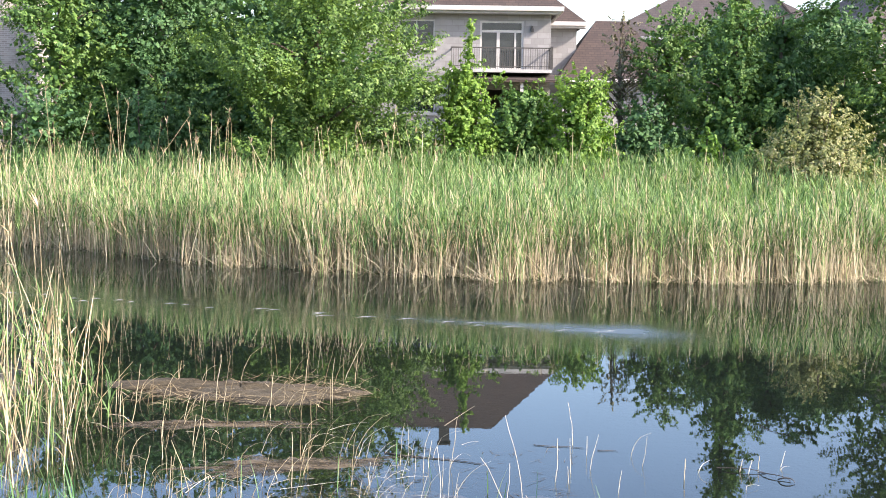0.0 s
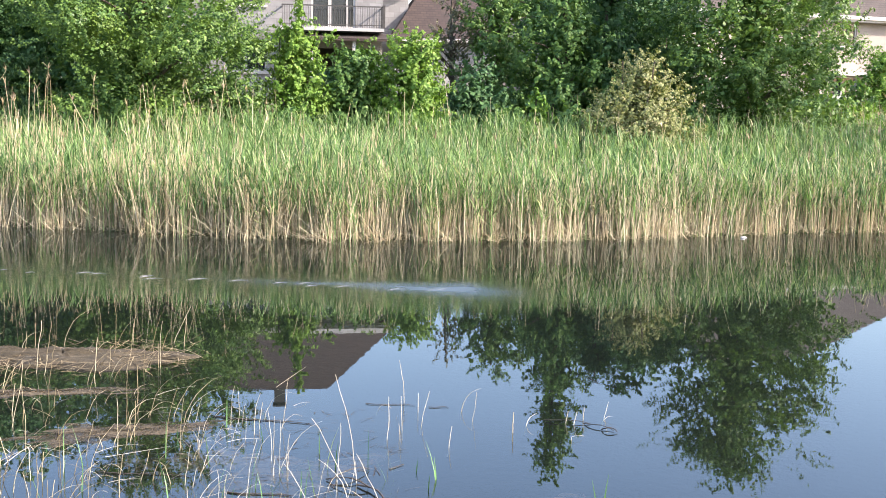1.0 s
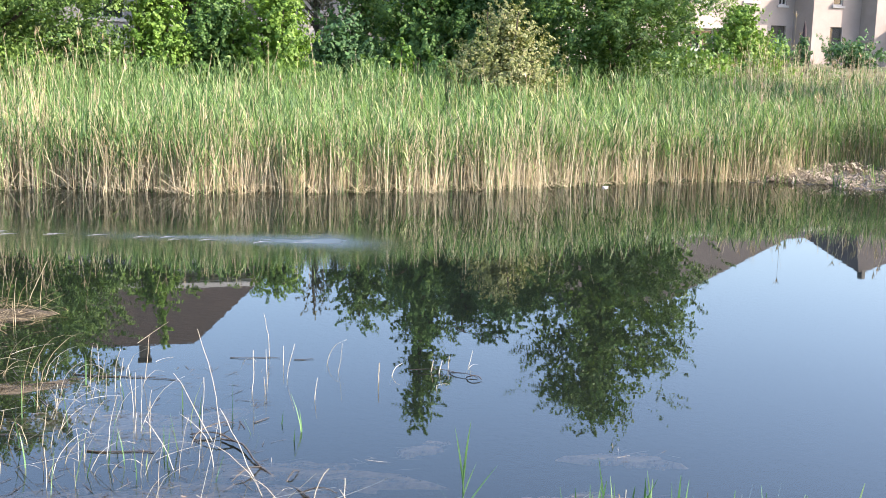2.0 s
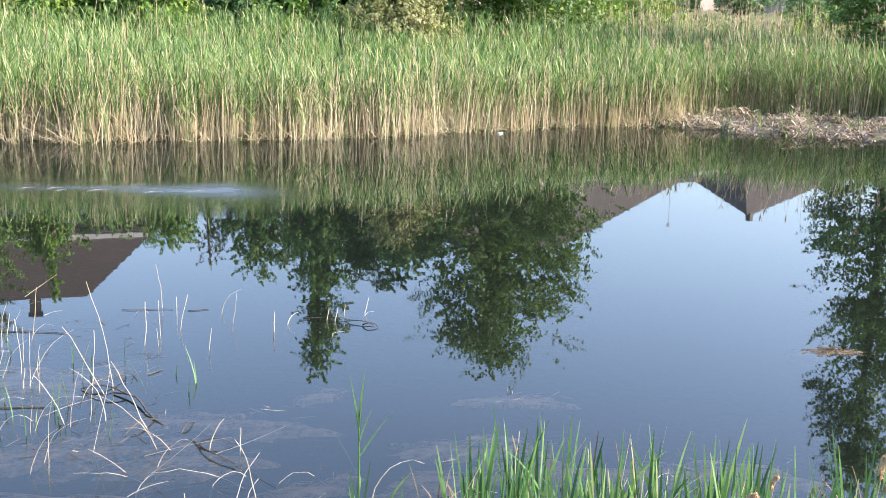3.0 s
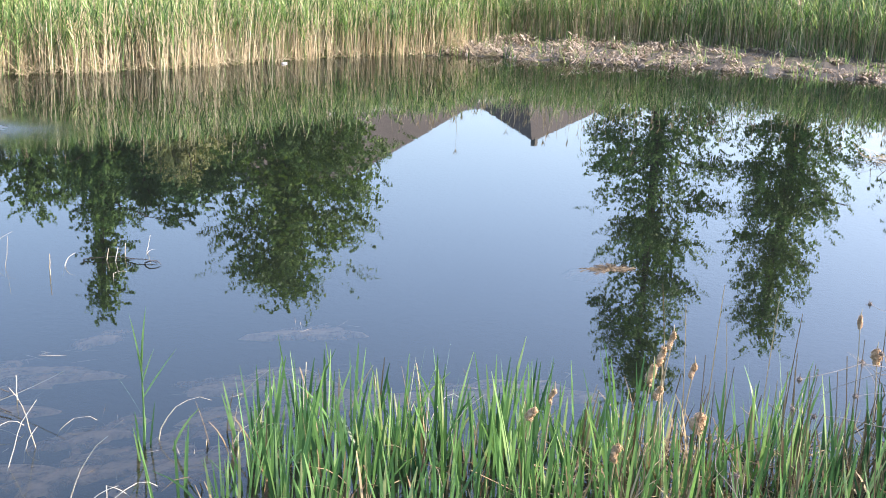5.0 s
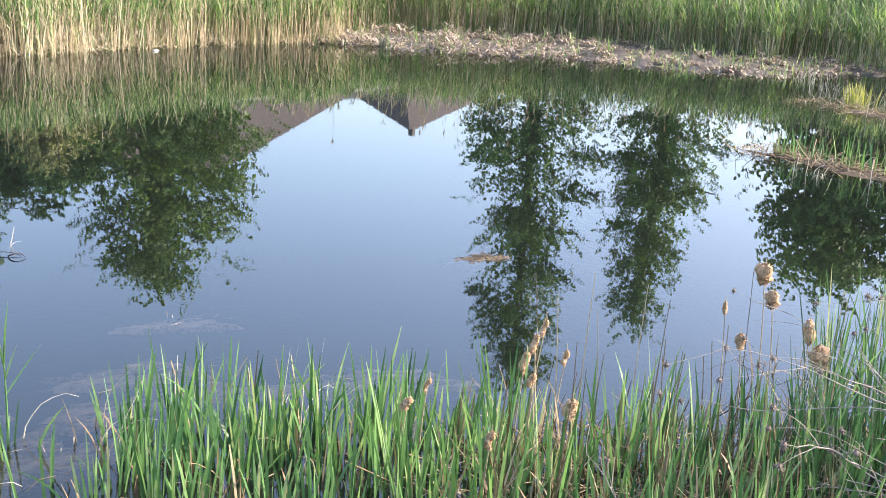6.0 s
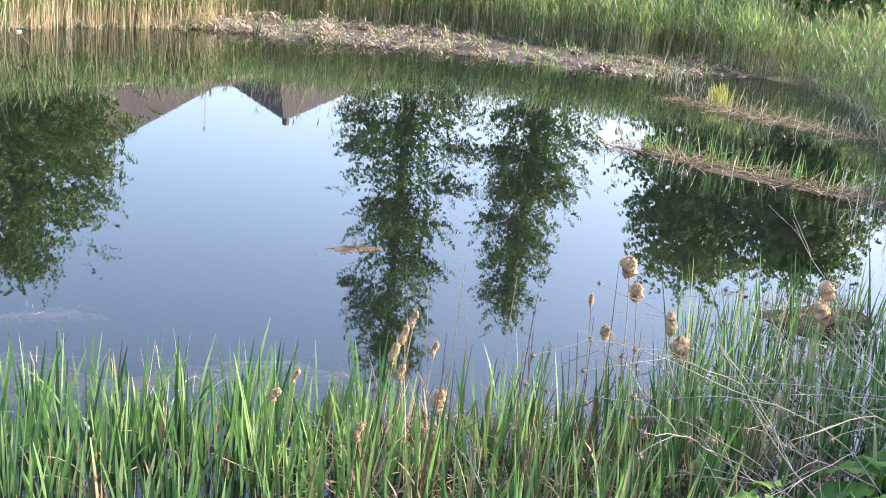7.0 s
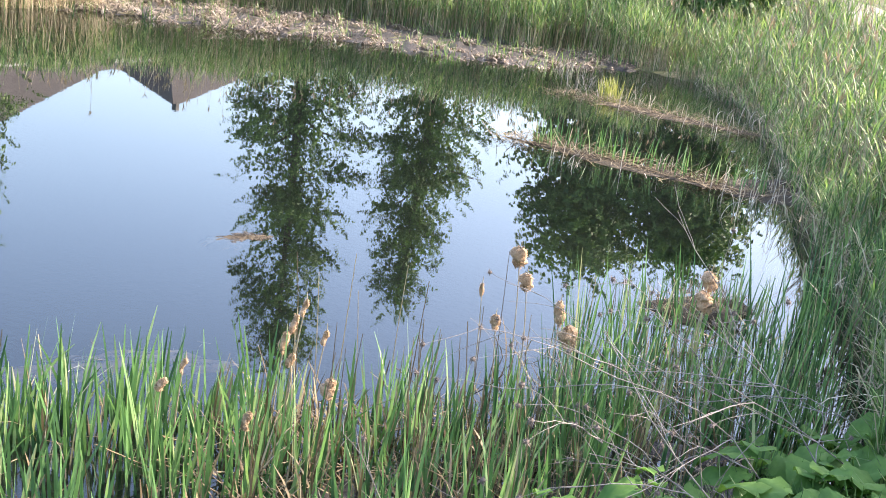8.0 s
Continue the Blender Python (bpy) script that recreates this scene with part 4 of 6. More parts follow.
def hip_roof(x0, x1, y0, y1, z, top, rx0, rx1, thick=0.16):
    """A hipped roof over a rectangle, its ridge from rx0 to rx1."""
    bm = bmesh.new()
    ym = (y0 + y1) / 2
    lo = [bm.verts.new(c) for c in ((x0, y0, z - thick), (x1, y0, z - thick), (x1, y1, z - thick), (x0, y1, z - thick))]
    hi = [bm.verts.new(c) for c in ((x0, y0, z), (x1, y0, z), (x1, y1, z), (x0, y1, z))]
    r = [bm.verts.new((rx0, ym, top)), bm.verts.new((rx1, ym, top))]
    bm.faces.new(lo[::-1])
    for i in range(4):
        bm.faces.new([lo[i], lo[(i + 1) % 4], hi[(i + 1) % 4], hi[i]])
    bm.faces.new([hi[0], hi[1], r[1], r[0]])
    bm.faces.new([hi[1], hi[2], r[1]])
    bm.faces.new([hi[2], hi[3], r[0], r[1]])
    bm.faces.new([hi[3], hi[0], r[0]])
    return bm


def window(house, x0, x1, z0, z1, y, mullions=1, rails=0, bar=0.08, trim=WHITE, curtain=False, sill=True):
    bm = boxes((x0, x0 + bar, y + 0.06, y + 0.16, z0, z1), (x1 - bar, x1, y + 0.06, y + 0.16, z0, z1), (x0 + bar, x1 - bar, y + 0.06, y + 0.16, z0, z0 + bar), (x0 + bar, x1 - bar, y + 0.06, y + 0.16, z1 - bar, z1))
    w = part("window", bm, trim, house, "window frame")
    for k in range(mullions):
        c = x0 + (x1 - x0) * (k + 1) / (mullions + 1)
        part("mullion", boxes((c - bar * 0.4, c + bar * 0.4, y + 0.065, y + 0.155, z0 + bar, z1 - bar)), trim, w)
    for k in range(rails):
        c = z0 + (z1 - z0) * (k + 1) / (rails + 1)
        part("glazing_bar", boxes((x0 + bar, x1 - bar, y + 0.07, y + 0.11, c - 0.02, c + 0.02)), trim, w)
    pane = part("pane", boxes((x0 + bar, x1 - bar, y + 0.12, y + 0.13, z0 + bar, z1 - bar)), GLASS, w, "dark reflecting glass")
    pane.visible_shadow = False
    if sill:
        part("sill", boxes((x0 - 0.12, x1 + 0.12, y - 0.10, y + 0.055, z0 - 0.14, z0 - 0.005)), trim, w)
    if curtain:
        bm = bmesh.new()
        n = 40
        top, bot = [], []
        for i in range(n + 1):
            cx = x0 + bar + (x1 - x0 - 2 * bar) * i / n
            cy = y + 0.42 + 0.05 * math.sin(i * 1.7)
            top.append(bm.verts.new((cx, cy, z1 - bar)))
            bot.append(bm.verts.new((cx, cy, z0 + bar)))
        for i in range(n):
            bm.faces.new([bot[i], bot[i + 1], top[i + 1], top[i]])
        part("curtain", bm, CURTAIN, w, "pale hanging curtain", True)
    return w


def gutter(house, x0, x1, y0, z, trim=WHITE):
    part("gutter", boxes((x0, x1, y0 - 0.14, y0 + 0.02, z - 0.22, z - 0.02), (x0, x1, y0 - 0.10, y0 + 0.02, z - 0.34, z - 0.23)), trim, house, "white eaves gutter")


def stone_house():
    h = empty("house", 0, 60, 2.4, label="two-storey pale stone house with brown hipped roof", category="house")
    def each(name, material, label, *list_of):
        for b in list_of:
            P(name, boxes(b), material, label)

    def P(name, bm, material, label="", parent=h):
        ob = part(name, bm, material, parent, label)
        ob.location = (0, -60, -2.4)
        return ob
    # everything below is laid out in world metres and hung on the house
    holes = ((-2.43, -0.56, 7.26, 8.68), (1.73, 3.94, 6.19, 8.65), (-2.54, -0.5, 3.98, 5.6), (1.9, 4.6, 2.9, 5.2), (-6.0, -4.4, 7.26, 8.68))
    P("wall", wall_panel(-8.0, 5.33, 2.0, 9.2, 60, 60.3, holes), STONE, "pale stone front wall")
    each("wall", STONE, "", (5.03, 5.33, 60.3, 66, 2.0, 9.2), (5.33, 7.3, 66, 66.3, 2.0, 9.05), (7.0, 7.3, 66.3, 74, 2.0, 9.05), (-8.0, 7.0, 73.7, 74, 2.0, 9.05), (-8.0, -7.7, 60.3, 73.7, 2.0, 9.05))
    each("floor_slab", DARKROOM, "dark interior floor and wall", (-7.7, 5.0, 60.35, 73.6, 5.75, 6.0), (-7.7, 5.0, 64.5, 64.6, 2.2, 9.0))
    P("roof", hip_roof(-8.6, 5.75, 59.35, 71.0, 9.35, 13.8, -3.0, 2.9), SHINGLE, "brown shingled hipped roof")
    P("roof", hip_roof(-9.0, 7.75, 65.4, 77.0, 9.2, 14.3, -3.5, 2.0), SHINGLE)
    P("chimney", boxes((-0.1, 0.5, 65.0, 65.5, 13.2, 14.6), (-0.18, 0.58, 64.92, 65.58, 14.61, 14.72)), IRON, "small brick chimney")
    each("soffit", GREYTRIM, "grey eaves soffit", (-8.6, 5.75, 59.4, 60.0, 8.98, 9.12))
    each("gutter", WHITE, "white eaves gutter", (-8.6, 5.75, 59.2, 59.345, 9.1, 9.33), (5.755, 5.9, 59.2, 65.3, 9.1, 9.33), (5.33, 7.75, 65.25, 65.395, 8.96, 9.18), (5.33, 7.75, 65.4, 66.0, 8.84, 8.98))
    for a in ((-2.43, -0.56, 7.26, 8.68, 60, 1, 0), (-6.0, -4.4, 7.26, 8.68, 60, 1, 0), (-2.54, -0.5, 3.98, 5.6, 60, 1, 0)):
        w = window(h, *a, trim=WHITE)
        w.location = (0, -60, -2.4)
    # glazed balcony doors with a transom light
    d = P("balcony_door", boxes((1.73, 1.83, 60.05, 60.17, 6.19, 8.65), (3.84, 3.94, 60.05, 60.17, 6.19, 8.65), (1.83, 3.84, 60.05, 60.17, 8.56, 8.65), (1.83, 3.84, 60.05, 60.17, 8.08, 8.2), (1.83, 3.84, 60.05, 60.17, 6.19, 6.3), (2.58, 2.74, 60.06, 60.18, 6.3, 8.08), (3.48, 3.57, 60.06, 60.18, 6.3, 8.08)), WHITE, "white framed glazed balcony doors")
    for a in ((1.83, 2.58, 6.3, 8.08), (2.74, 3.48, 6.3, 8.08), (3.57, 3.84, 6.3, 8.08), (1.83, 3.84, 8.2, 8.56)):
        pane = part("pane", boxes((a[0], a[1], 60.1, 60.112, a[2], a[3])), GLASS, d, "reflecting glass")
        pane.visible_shadow = False
    bm = bmesh.new()
    row = [(bm.verts.new((1.85 + 1.98 * i / 60, 60.33 + 0.04 * math.sin(i * 1.3), 6.2)), bm.verts.new((1.85 + 1.98 * i / 60, 60.33 + 0.04 * math.sin(i * 1.3), 8.1))) for i in range(61)]
    for a, b in zip(row, row[1:]):
        bm.faces.new([a[0], b[0], b[1], a[1]])
    part("curtain", bm, CURTAIN, d, "pale hanging curtain", True)
    # balcony
    b = P("balcony", boxes((0.2, 5.3, 58.6, 59.995, 6.0, 6.16)), GREYTRIM, "grey balcony floor edge")
    part("handrail", boxes((0.25, 5.28, 58.62, 58.68, 7.18, 7.24), (0.25, 5.28, 58.635, 58.665, 6.28, 6.32), (5.22, 5.28, 58.69, 59.99, 7.18, 7.24), (0.25, 0.31, 58.69, 59.99, 7.18, 7.24)), IRON, b, "dark metal handrail")
    for i in range(44):
        px = 0.27 + 4.98 * i / 43
        part("baluster", boxes((px, px + 0.022, 58.64, 58.66, 6.165, 7.175)), IRON, b)
    for i in range(9):
        py = 58.8 + 1.15 * i / 8
        part("baluster", boxes((5.24, 5.262, py, py + 0.02, 6.165, 7.175)), IRON, b)
    part("corner_post", boxes((5.2, 5.34, 58.6, 58.74, 6.165, 7.3)), IRON, b, "dark corner post")
    # porch under the balcony
    bm = bmesh.new()
    v = [bm.verts.new(c) for c in ((1.4, 57.9, 5.62), (6.1, 57.9, 5.62), (6.1, 59.99, 5.98), (1.4, 59.99, 5.98), (1.4, 57.9, 5.5), (6.1, 57.9, 5.5), (6.1, 59.99, 5.86), (1.4, 59.99, 5.86))]
    for f in ((0, 1, 2, 3), (7, 6, 5, 4), (0, 4, 5, 1), (1, 5, 6, 2), (2, 6, 7, 3), (3, 7, 4, 0)):
        bm.faces.new([v[i] for i in f])
    P("porch_roof", bm, SHINGLE, "brown shingled porch roof")
    each("gutter", SHINGLE, "brown porch gutter", (1.4, 6.1, 57.78, 57.895, 5.50, 5.62))
    for px in (1.6, 3.7, 5.8):
        P("porch_post", boxes((px, px + 0.16, 58.0, 58.16, 2.0, 5.5)), WHITE, "white porch post")
    P("wall_lamp", boxes((4.3, 4.44, 59.86, 59.995, 8.12, 8.3), (4.33, 4.41, 59.88, 59.99, 8.3, 8.42)), IRON, "small dark wall lamp")
    # single-storey wing with a steep roof
    each("wall", STONE, "", (6.6, 12.2, 64.2, 64.5, 2.0, 5.8), (6.6, 6.9, 64.5, 66, 2.0, 5.8), (11.9, 12.2, 64.5, 72, 2.0, 5.8))
    P("roof", hip_roof(6.1, 12.6, 63.6, 72.4, 6.0, 9.5, 8.6, 10.4), SHINGLE, "steep brown roof of the low wing")
    each("gutter", WHITE, "", (6.1, 12.6, 63.47, 63.595, 5.8, 5.98))


stone_house()


def stucco_house():
    h = empty("house", 36.5, 65.5, 0, 13.0, label="beige stucco house with grey-brown hipped roofs", category="house")
    holes = ((-0.75, 0.32, 6.3, 7.6), (2.0, 2.65, 6.15, 7.46), (-4.4, -3.2, 6.2, 7.6), (-5.0, -3.0, 3.3, 4.5), (1.5, 2.7, 3.0, 4.9))
    part("wall", wall_panel(-15, 3.3, 1.5, 7.75, 0, 0.3, holes), STUCCO, h, "beige stucco wall")
    part("wall", wall_panel(3.3, 15.5, 1.5, 7.5, -1.65, -1.35, ((4.9, 5.7, 6.2, 7.3), (4.8, 5.8, 2.9, 4.9), (12.5, 13.8, 6.2, 7.3))), STUCCO, h)
    pieces("wall", STUCCO, h, "", (3.3, 3.6, -1.35, 0, 1.5, 7.5), (15.2, 15.5, -1.35, 9, 1.5, 7.5), (-15, 15.2, 9, 9.3, 1.5, 7.5), (-15, -14.7, 0.3, 9, 1.5, 7.5))
    part("inner_wall", boxes((-14.7, 15.1, 3.5, 3.6, 1.6, 7.4)), DARKROOM, h, "dark room wall")
    for a in holes[:4]:
        window(h, *a, 0, 1, 2 if a[0] == -0.75 else 0, trim=WHITE)
    window(h, 4.9, 5.7, 6.2, 7.3, -1.65, 0, 0)
    window(h, 12.5, 13.8, 6.2, 7.3, -1.65, 1, 0)
    part("door", boxes((1.5, 2.7, 0.12, 0.17, 3.0, 4.9)), IRON, h, "dark back door")
    part("door", boxes((4.85, 5.75, -1.58, -1.5, 2.95, 4.85)), GLASS, h, "narrow glazed terrace door")
    part("roof", hip_roof(-16, 5.0, -0.6, 10, 7.95, 13.3, -9, -1.8), GREYROOF, h, "grey-brown shingled hipped roof")
    part("roof", hip_roof(2.9, 18.6, -2.2, 8, 7.7, 9.2, 7.0, 13.0), GREYROOF, h)
    part("roof", hip_roof(6.7, 18.2, -3.4, 3.6, 8.0, 11.3, 11.0, 11.5), GREYROOF, h, "steep pointed roof over the bay")
    part("bay_wall", boxes((7.3, 17.6, -2.9, -1.655, 1.5, 7.83)), STUCCO, h)
    part("chimney", boxes((11.1, 11.4, -0.1, 0.3, 11.0, 11.7)), IRON, h, "short chimney on the ridge")
    pieces("gutter", WHITE, h, "white eaves gutter", (-16, 2.85, -0.74, -0.605, 7.72, 7.93), (2.9, 6.1, -2.34, -2.205, 7.47, 7.68), (-16, 2.85, -0.6, -0.01, 7.6, 7.74))
    part("ledge", boxes((-6.0, -2.0, -0.5, -0.005, 4.55, 4.72)), WHITE, h, "white ledge over the lower window")
    part("flood_light", boxes((4.1, 4.5, -1.95, -1.655, 7.0, 7.12)), WHITE, h, "small white flood lamp")


stucco_house()


def terrace():
    u = empty("umbrella", 37.3, 60.9, float(ground(37.3, 60.9)), label="closed dark garden umbrella on the terrace", category="umbrella")
    V, F = tube([(0, 0, 0), (0, 0, 2.5)], [0.025, 0.025], 8)
    put("pole", quad_mesh("pole", V, F, True), IRON, u)
    V, F = tube([(0, 0, 0.75), (0, 0, 0.9), (0.01, 0, 1.5), (0, 0.01, 2.1), (0, 0, 2.5)], [0.10, 0.17, 0.14, 0.08, 0.015], 12)
    put("canopy", quad_mesh("canopy", V, F, True), CANVAS, u, "folded dark canopy")
    f = empty("fence", 40.2, 58.2, float(ground(40.2, 58.2)), -34, label="pale slatted terrace fence", category="fence")
    part("rail", boxes((-2.2, 5.5, -0.03, 0.03, 0.85, 0.95)), FENCEWOOD, f)
    part("rail", boxes((-2.2, 5.5, -0.03, 0.03, 0.12, 0.2)), FENCEWOOD, f)
    for i in range(48):
        part("slat", boxes((-2.18 + i * 0.16, -2.09 + i * 0.16, -0.055, -0.032, 0.02, 0.98)), FENCEWOOD, f)
    for i in range(4):
        part("post", boxes((-2.3 + i * 2.55, -2.18 + i * 2.55, 0.035, 0.15, -0.2, 1.15)), FENCEWOOD, f)


terrace()


def plain_house(x, y, turn, w, d, z0, eave, top, wall, roof, label, windows=()):
    h = empty("house", x, y, 0, turn, label=label, category="house")
    part("wall", wall_panel(-w / 2, w / 2, z0, eave, 0, 0.3, windows), wall, h)
    pieces("wall", wall, h, "", (-w / 2, -w / 2 + 0.3, 0.3, d, z0, eave), (w / 2 - 0.3, w / 2, 0.3, d, z0, eave), (-w / 2 + 0.3, w / 2 - 0.3, d - 0.3, d, z0, eave))
    part("inner_wall", boxes((-w / 2 + 0.3, w / 2 - 0.3, 3.0, 3.1, z0, eave - 0.1)), DARKROOM, h)
    part("roof", hip_roof(-w / 2 - 0.6, w / 2 + 0.6, -0.6, d + 0.6, eave + 0.15, top, -w / 5, w / 5), roof, h)
    pieces("gutter", WHITE, h, "", (-w / 2 - 0.6, w / 2 + 0.6, -0.73, -0.605, eave - 0.1, eave + 0.13))
    for a in windows:
        window(h, *a, 0, 1, 0)
    return h


plain_house(17.6, 75.5, -12, 14.5, 10, 2.0, 9.2, 12.6, STUCCO, GREYROOF, "beige house with a dark roof behind the trees", ((-2.0, -0.8, 6.3, 7.8), (4.0, 5.2, 6.3, 7.8)))
plain_house(-21.6, 46.5, 14, 10, 9, 1.0, 9.4, 13.0, BRICKWALL, GREYROOF, "grey brick house beyond the trees", ((-2.0, -0.6, 6.0, 7.4),))
plain_house(50.0, 60.5, -36, 9, 8, 1.5, 5.2, 8.2, STUCCO, GREYROOF, "low beige house beyond the terrace", ((-3.0, -2.3, 3.3, 4.6),))


def gable_wall():
    """The gabled front of the house behind the trees."""
    h = empty("house_gable", 19.9, 74.4, 0, -12, label="beige gable front with a dark roof edge behind trees", category="house")
    bm = bmesh.new()
    prof = [(-2.6, 2.0), (2.6, 2.0), (2.6, 9.6), (0, 12.5), (-2.6, 9.6)]
    a = [bm.verts.new((x, 0, z)) for x, z in prof]
    b = [bm.verts.new((x, 0.9, z)) for x, z in prof]
    bm.faces.new(a)
    bm.faces.new(b[::-1])
    for i in range(5):
        bm.faces.new([a[i], a[(i + 1) % 5], b[(i + 1) % 5], b[i]])
    part("wall", bm, STUCCO, h)
    for s in (-1, 1):
        bm = bmesh.new()
        v = [bm.verts.new(c) for c in ((s * 3.0, -0.3, 9.25), (0, -0.3, 12.62), (0, 3.5, 12.62), (s * 3.0, 3.5, 9.25), (s * 3.0, -0.3, 9.1), (0, -0.3, 12.51), (0, 3.5, 12.51), (s * 3.0, 3.5, 9.1))]
        for f in ((0, 1, 2, 3), (7, 6, 5, 4), (0, 4, 5, 1), (1, 5, 6, 2), (2, 6, 7, 3), (3, 7, 4, 0)):
            bm.faces.new([v[i] for i in f])
        part("roof", bm, GREYROOF, h)


gable_wall()


# ---------------------------------------------------------------- in the water
blob_sheet("reed_island", -2.25, 12.85, 1.45, 0.5, -3, 0.0, 0.07, THATCH, "flat brown island of rotting reeds", "reed mat", seed=1)
blob_sheet("reed_island", -2.3, 11.35, 1.3, 0.3, 4, -0.014, 0.022, MAT, "thin dark mat of rotting reeds", "reed mat", seed=2)
blob_sheet("reed_island", -1.35, 9.95, 1.2, 0.42, 8, -0.014, 0.022, MAT, "thin mat of rotting reeds at the surface", "reed mat", seed=3)
blob_sheet("reed_island", 6.62, 7.95, 0.42, 0.21, -20, -0.02, 0.028, MAT, "small brown tuft of weed at the surface", "reed mat", seed=4)
blob_sheet("reed_island", 14.0, 9.0, 2.3, 0.34, -82, -0.015, 0.035, THATCH, "narrow spit of rotting reeds", "reed mat", seed=5)
blob_sheet("reed_island", 19.3, 11.7, 1.9, 0.42, -80, -0.015, 0.04, THATCH, "strip of brown rotting reeds by the bank", "reed mat", seed=6)
blob_sheet("reed_island", 15.6, 6.6, 2.2, 0.8, -25, -0.01, 0.07, THATCH, "strip of brown rotting reeds by the bank", "reed mat", seed=16)


def muddy_hump(x, y, rx, ry, rise):
    """A hump of mud among the cattails, grown over with slumped dead leaves."""
    u, a = np.meshgrid(np.linspace(0, 1, 10), np.arange(40) * 2 * np.pi / 40, indexing="ij")
    wave = 1 + 0.16 * np.sin(3 * a + 1) + 0.12 * np.sin(5 * a + 2) + 0.08 * np.sin(11 * a)
    z = rise * np.cos(u * 1.5) * (1 + 0.25 * np.sin(4 * a + 5 * u) * u + 0.15 * np.sin(7 * a - 9 * u) * u) - 0.06 * u
    V = np.stack([rx * u * wave * np.cos(a), ry * u * wave * np.sin(a), z], 2)
    i = np.arange(9)[:, None] * 40 + np.arange(40)[None]
    j = np.arange(9)[:, None] * 40 + ((np.arange(40) + 1) % 40)[None]
    hump = put("mud_hump", quad_mesh("mud_hump", V, np.stack([i, i + 40, j + 40, j], 2), True), THATCH)
    hump.matrix_world = pose(x, y, 0, 0, 0, -20)
    tagged(hump, "dark muddy hump among the cattails", "mud")
    n = 460
    g = np.random.default_rng(17)
    q, b = np.sqrt(g.uniform(0, 1, n)), g.uniform(0, 6.28, n)
    base = np.stack([rx * q * np.cos(b), ry * q * np.sin(b), rise * np.cos(q * 1.5) + 0.01], 1)
    h = Heap()
    h.add(*blades(base, b + g.normal(0, 1.2, n), g.uniform(0.2, 1.9, n), g.uniform(0.0, 1.0, n), g.uniform(0.05, 0.2, n), g.uniform(0.004, 0.010, n), [0.9, 1, 0.8, 0.3]))
    put("dead_leaves", h.mesh("dead_leaves"), RUSSET, hump, "slumped brown dead leaves")


muddy_hump(8.95, 4.6, 0.6, 0.4, 0.14)


def water_weed(x, y, rx, ry, seed):
    """A cloud of pale weed just under the surface, its threads drawn out one way."""
    g = np.random.default_rng(seed)
    blob_sheet("water_weed", x, y, rx, ry, 25 * math.sin(seed * 2.1), -0.024, 0.016, WEED, "pale brown weed just under the water", "water weed", seed=seed, ragged=0.55)
    n = int(55 * rx)
    a, q = g.uniform(0, 6.28, n), np.sqrt(g.uniform(0, 1, n))
    base = np.stack([x + rx * 1.1 * q * np.cos(a), y + ry * 1.15 * q * np.sin(a), g.uniform(-0.014, 0.001, n)], 1)
    WEED_THREADS.add(*blades(base, g.normal(0.3, 0.7, n), np.full(n, 1.57), g.normal(0, 0.1, n), g.uniform(0.06, 0.2, n), g.uniform(0.002, 0.005, n), [0.5, 1, 1, 0.3]))


WEED_THREADS = Heap()
for k, row in enumerate(((1.2, 7.7, 0.62, 0.22), (0.95, 7.1, 0.5, 0.3), (1.64, 6.42, 0.26, 0.14), (2.85, 6.72, 0.6, 0.2), (2.6, 6.3, 0.5, 0.2), (1.4, 6.0, 0.3, 0.16), (0.5, 6.4, 0.7, 0.2), (1.95, 5.85, 0.5, 0.22), (0.3, 7.4, 0.55, 0.25), (4.0, 6.0, 0.7, 0.22), (-0.6, 7.4, 0.8, 0.3), (0.2, 8.8, 0.7, 0.25), (3.5, 7.55, 0.3, 0.14), (-0.4, 9.2, 0.6, 0.22), (2.1, 8.05, 0.2, 0.08))):
    water_weed(*row, 20 + k)
tagged(put("weed_threads", WEED_THREADS.mesh("weed_threads"), DEBRIS), "pale weed threads floating under the water", "water weed", kind="stuff")


def lying_sticks():
    """Single sticks and dead stems that float on the water."""
    for (x0, y0), (x1, y1), r, arch in (((0.89, 10.74), (1.32, 10.62), 0.0055, 0.0), ((1.47, 10.58), (1.63, 10.53), 0.006, 0.0), ((0.43, 8.57), (0.68, 8.44), 0.007, 0.03), ((2.79, 9.92), (2.97, 9.65), 0.008, 0.02), ((2.9, 9.72), (2.99, 9.6), 0.010, 0.03), ((0.93, 8.78), (1.03, 8.86), 0.007, 0.0), ((0.45, 8.5), (0.75, 8.75), 0.008, 0.05), ((2.45, 10.05), (2.82, 9.88), 0.007, 0.02), ((-0.5, 10.4), (0.35, 10.05), 0.008, 0.0), ((-1.3, 8.9), (-0.6, 8.7), 0.006, 0.0), ((-0.3, 8.35), (0.15, 8.2), 0.009, 0.0)):
        t = np.linspace(-0.5, 0.5, 7)[:, None]
        p = np.array([(x1 - x0), (y1 - y0), 0]) * t + np.array([0, 0, 0.006]) + np.array([0.02, 0.02, 0]) * np.sin(t * 5) + np.array([0, 0, arch]) * np.cos(t * 3)
        V, F = tube(p, np.linspace(r * 0.7, r * 0.35, 7), 6)
        ob = put("floating_stick", quad_mesh("floating_stick", V, F, True), DRIFT)
        ob.matrix_world = pose((x0 + x1) / 2, (y0 + y1) / 2, 0)
        tagged(ob, "dark wet stick floating on the water", "stick", "sticks on the water")


lying_sticks()


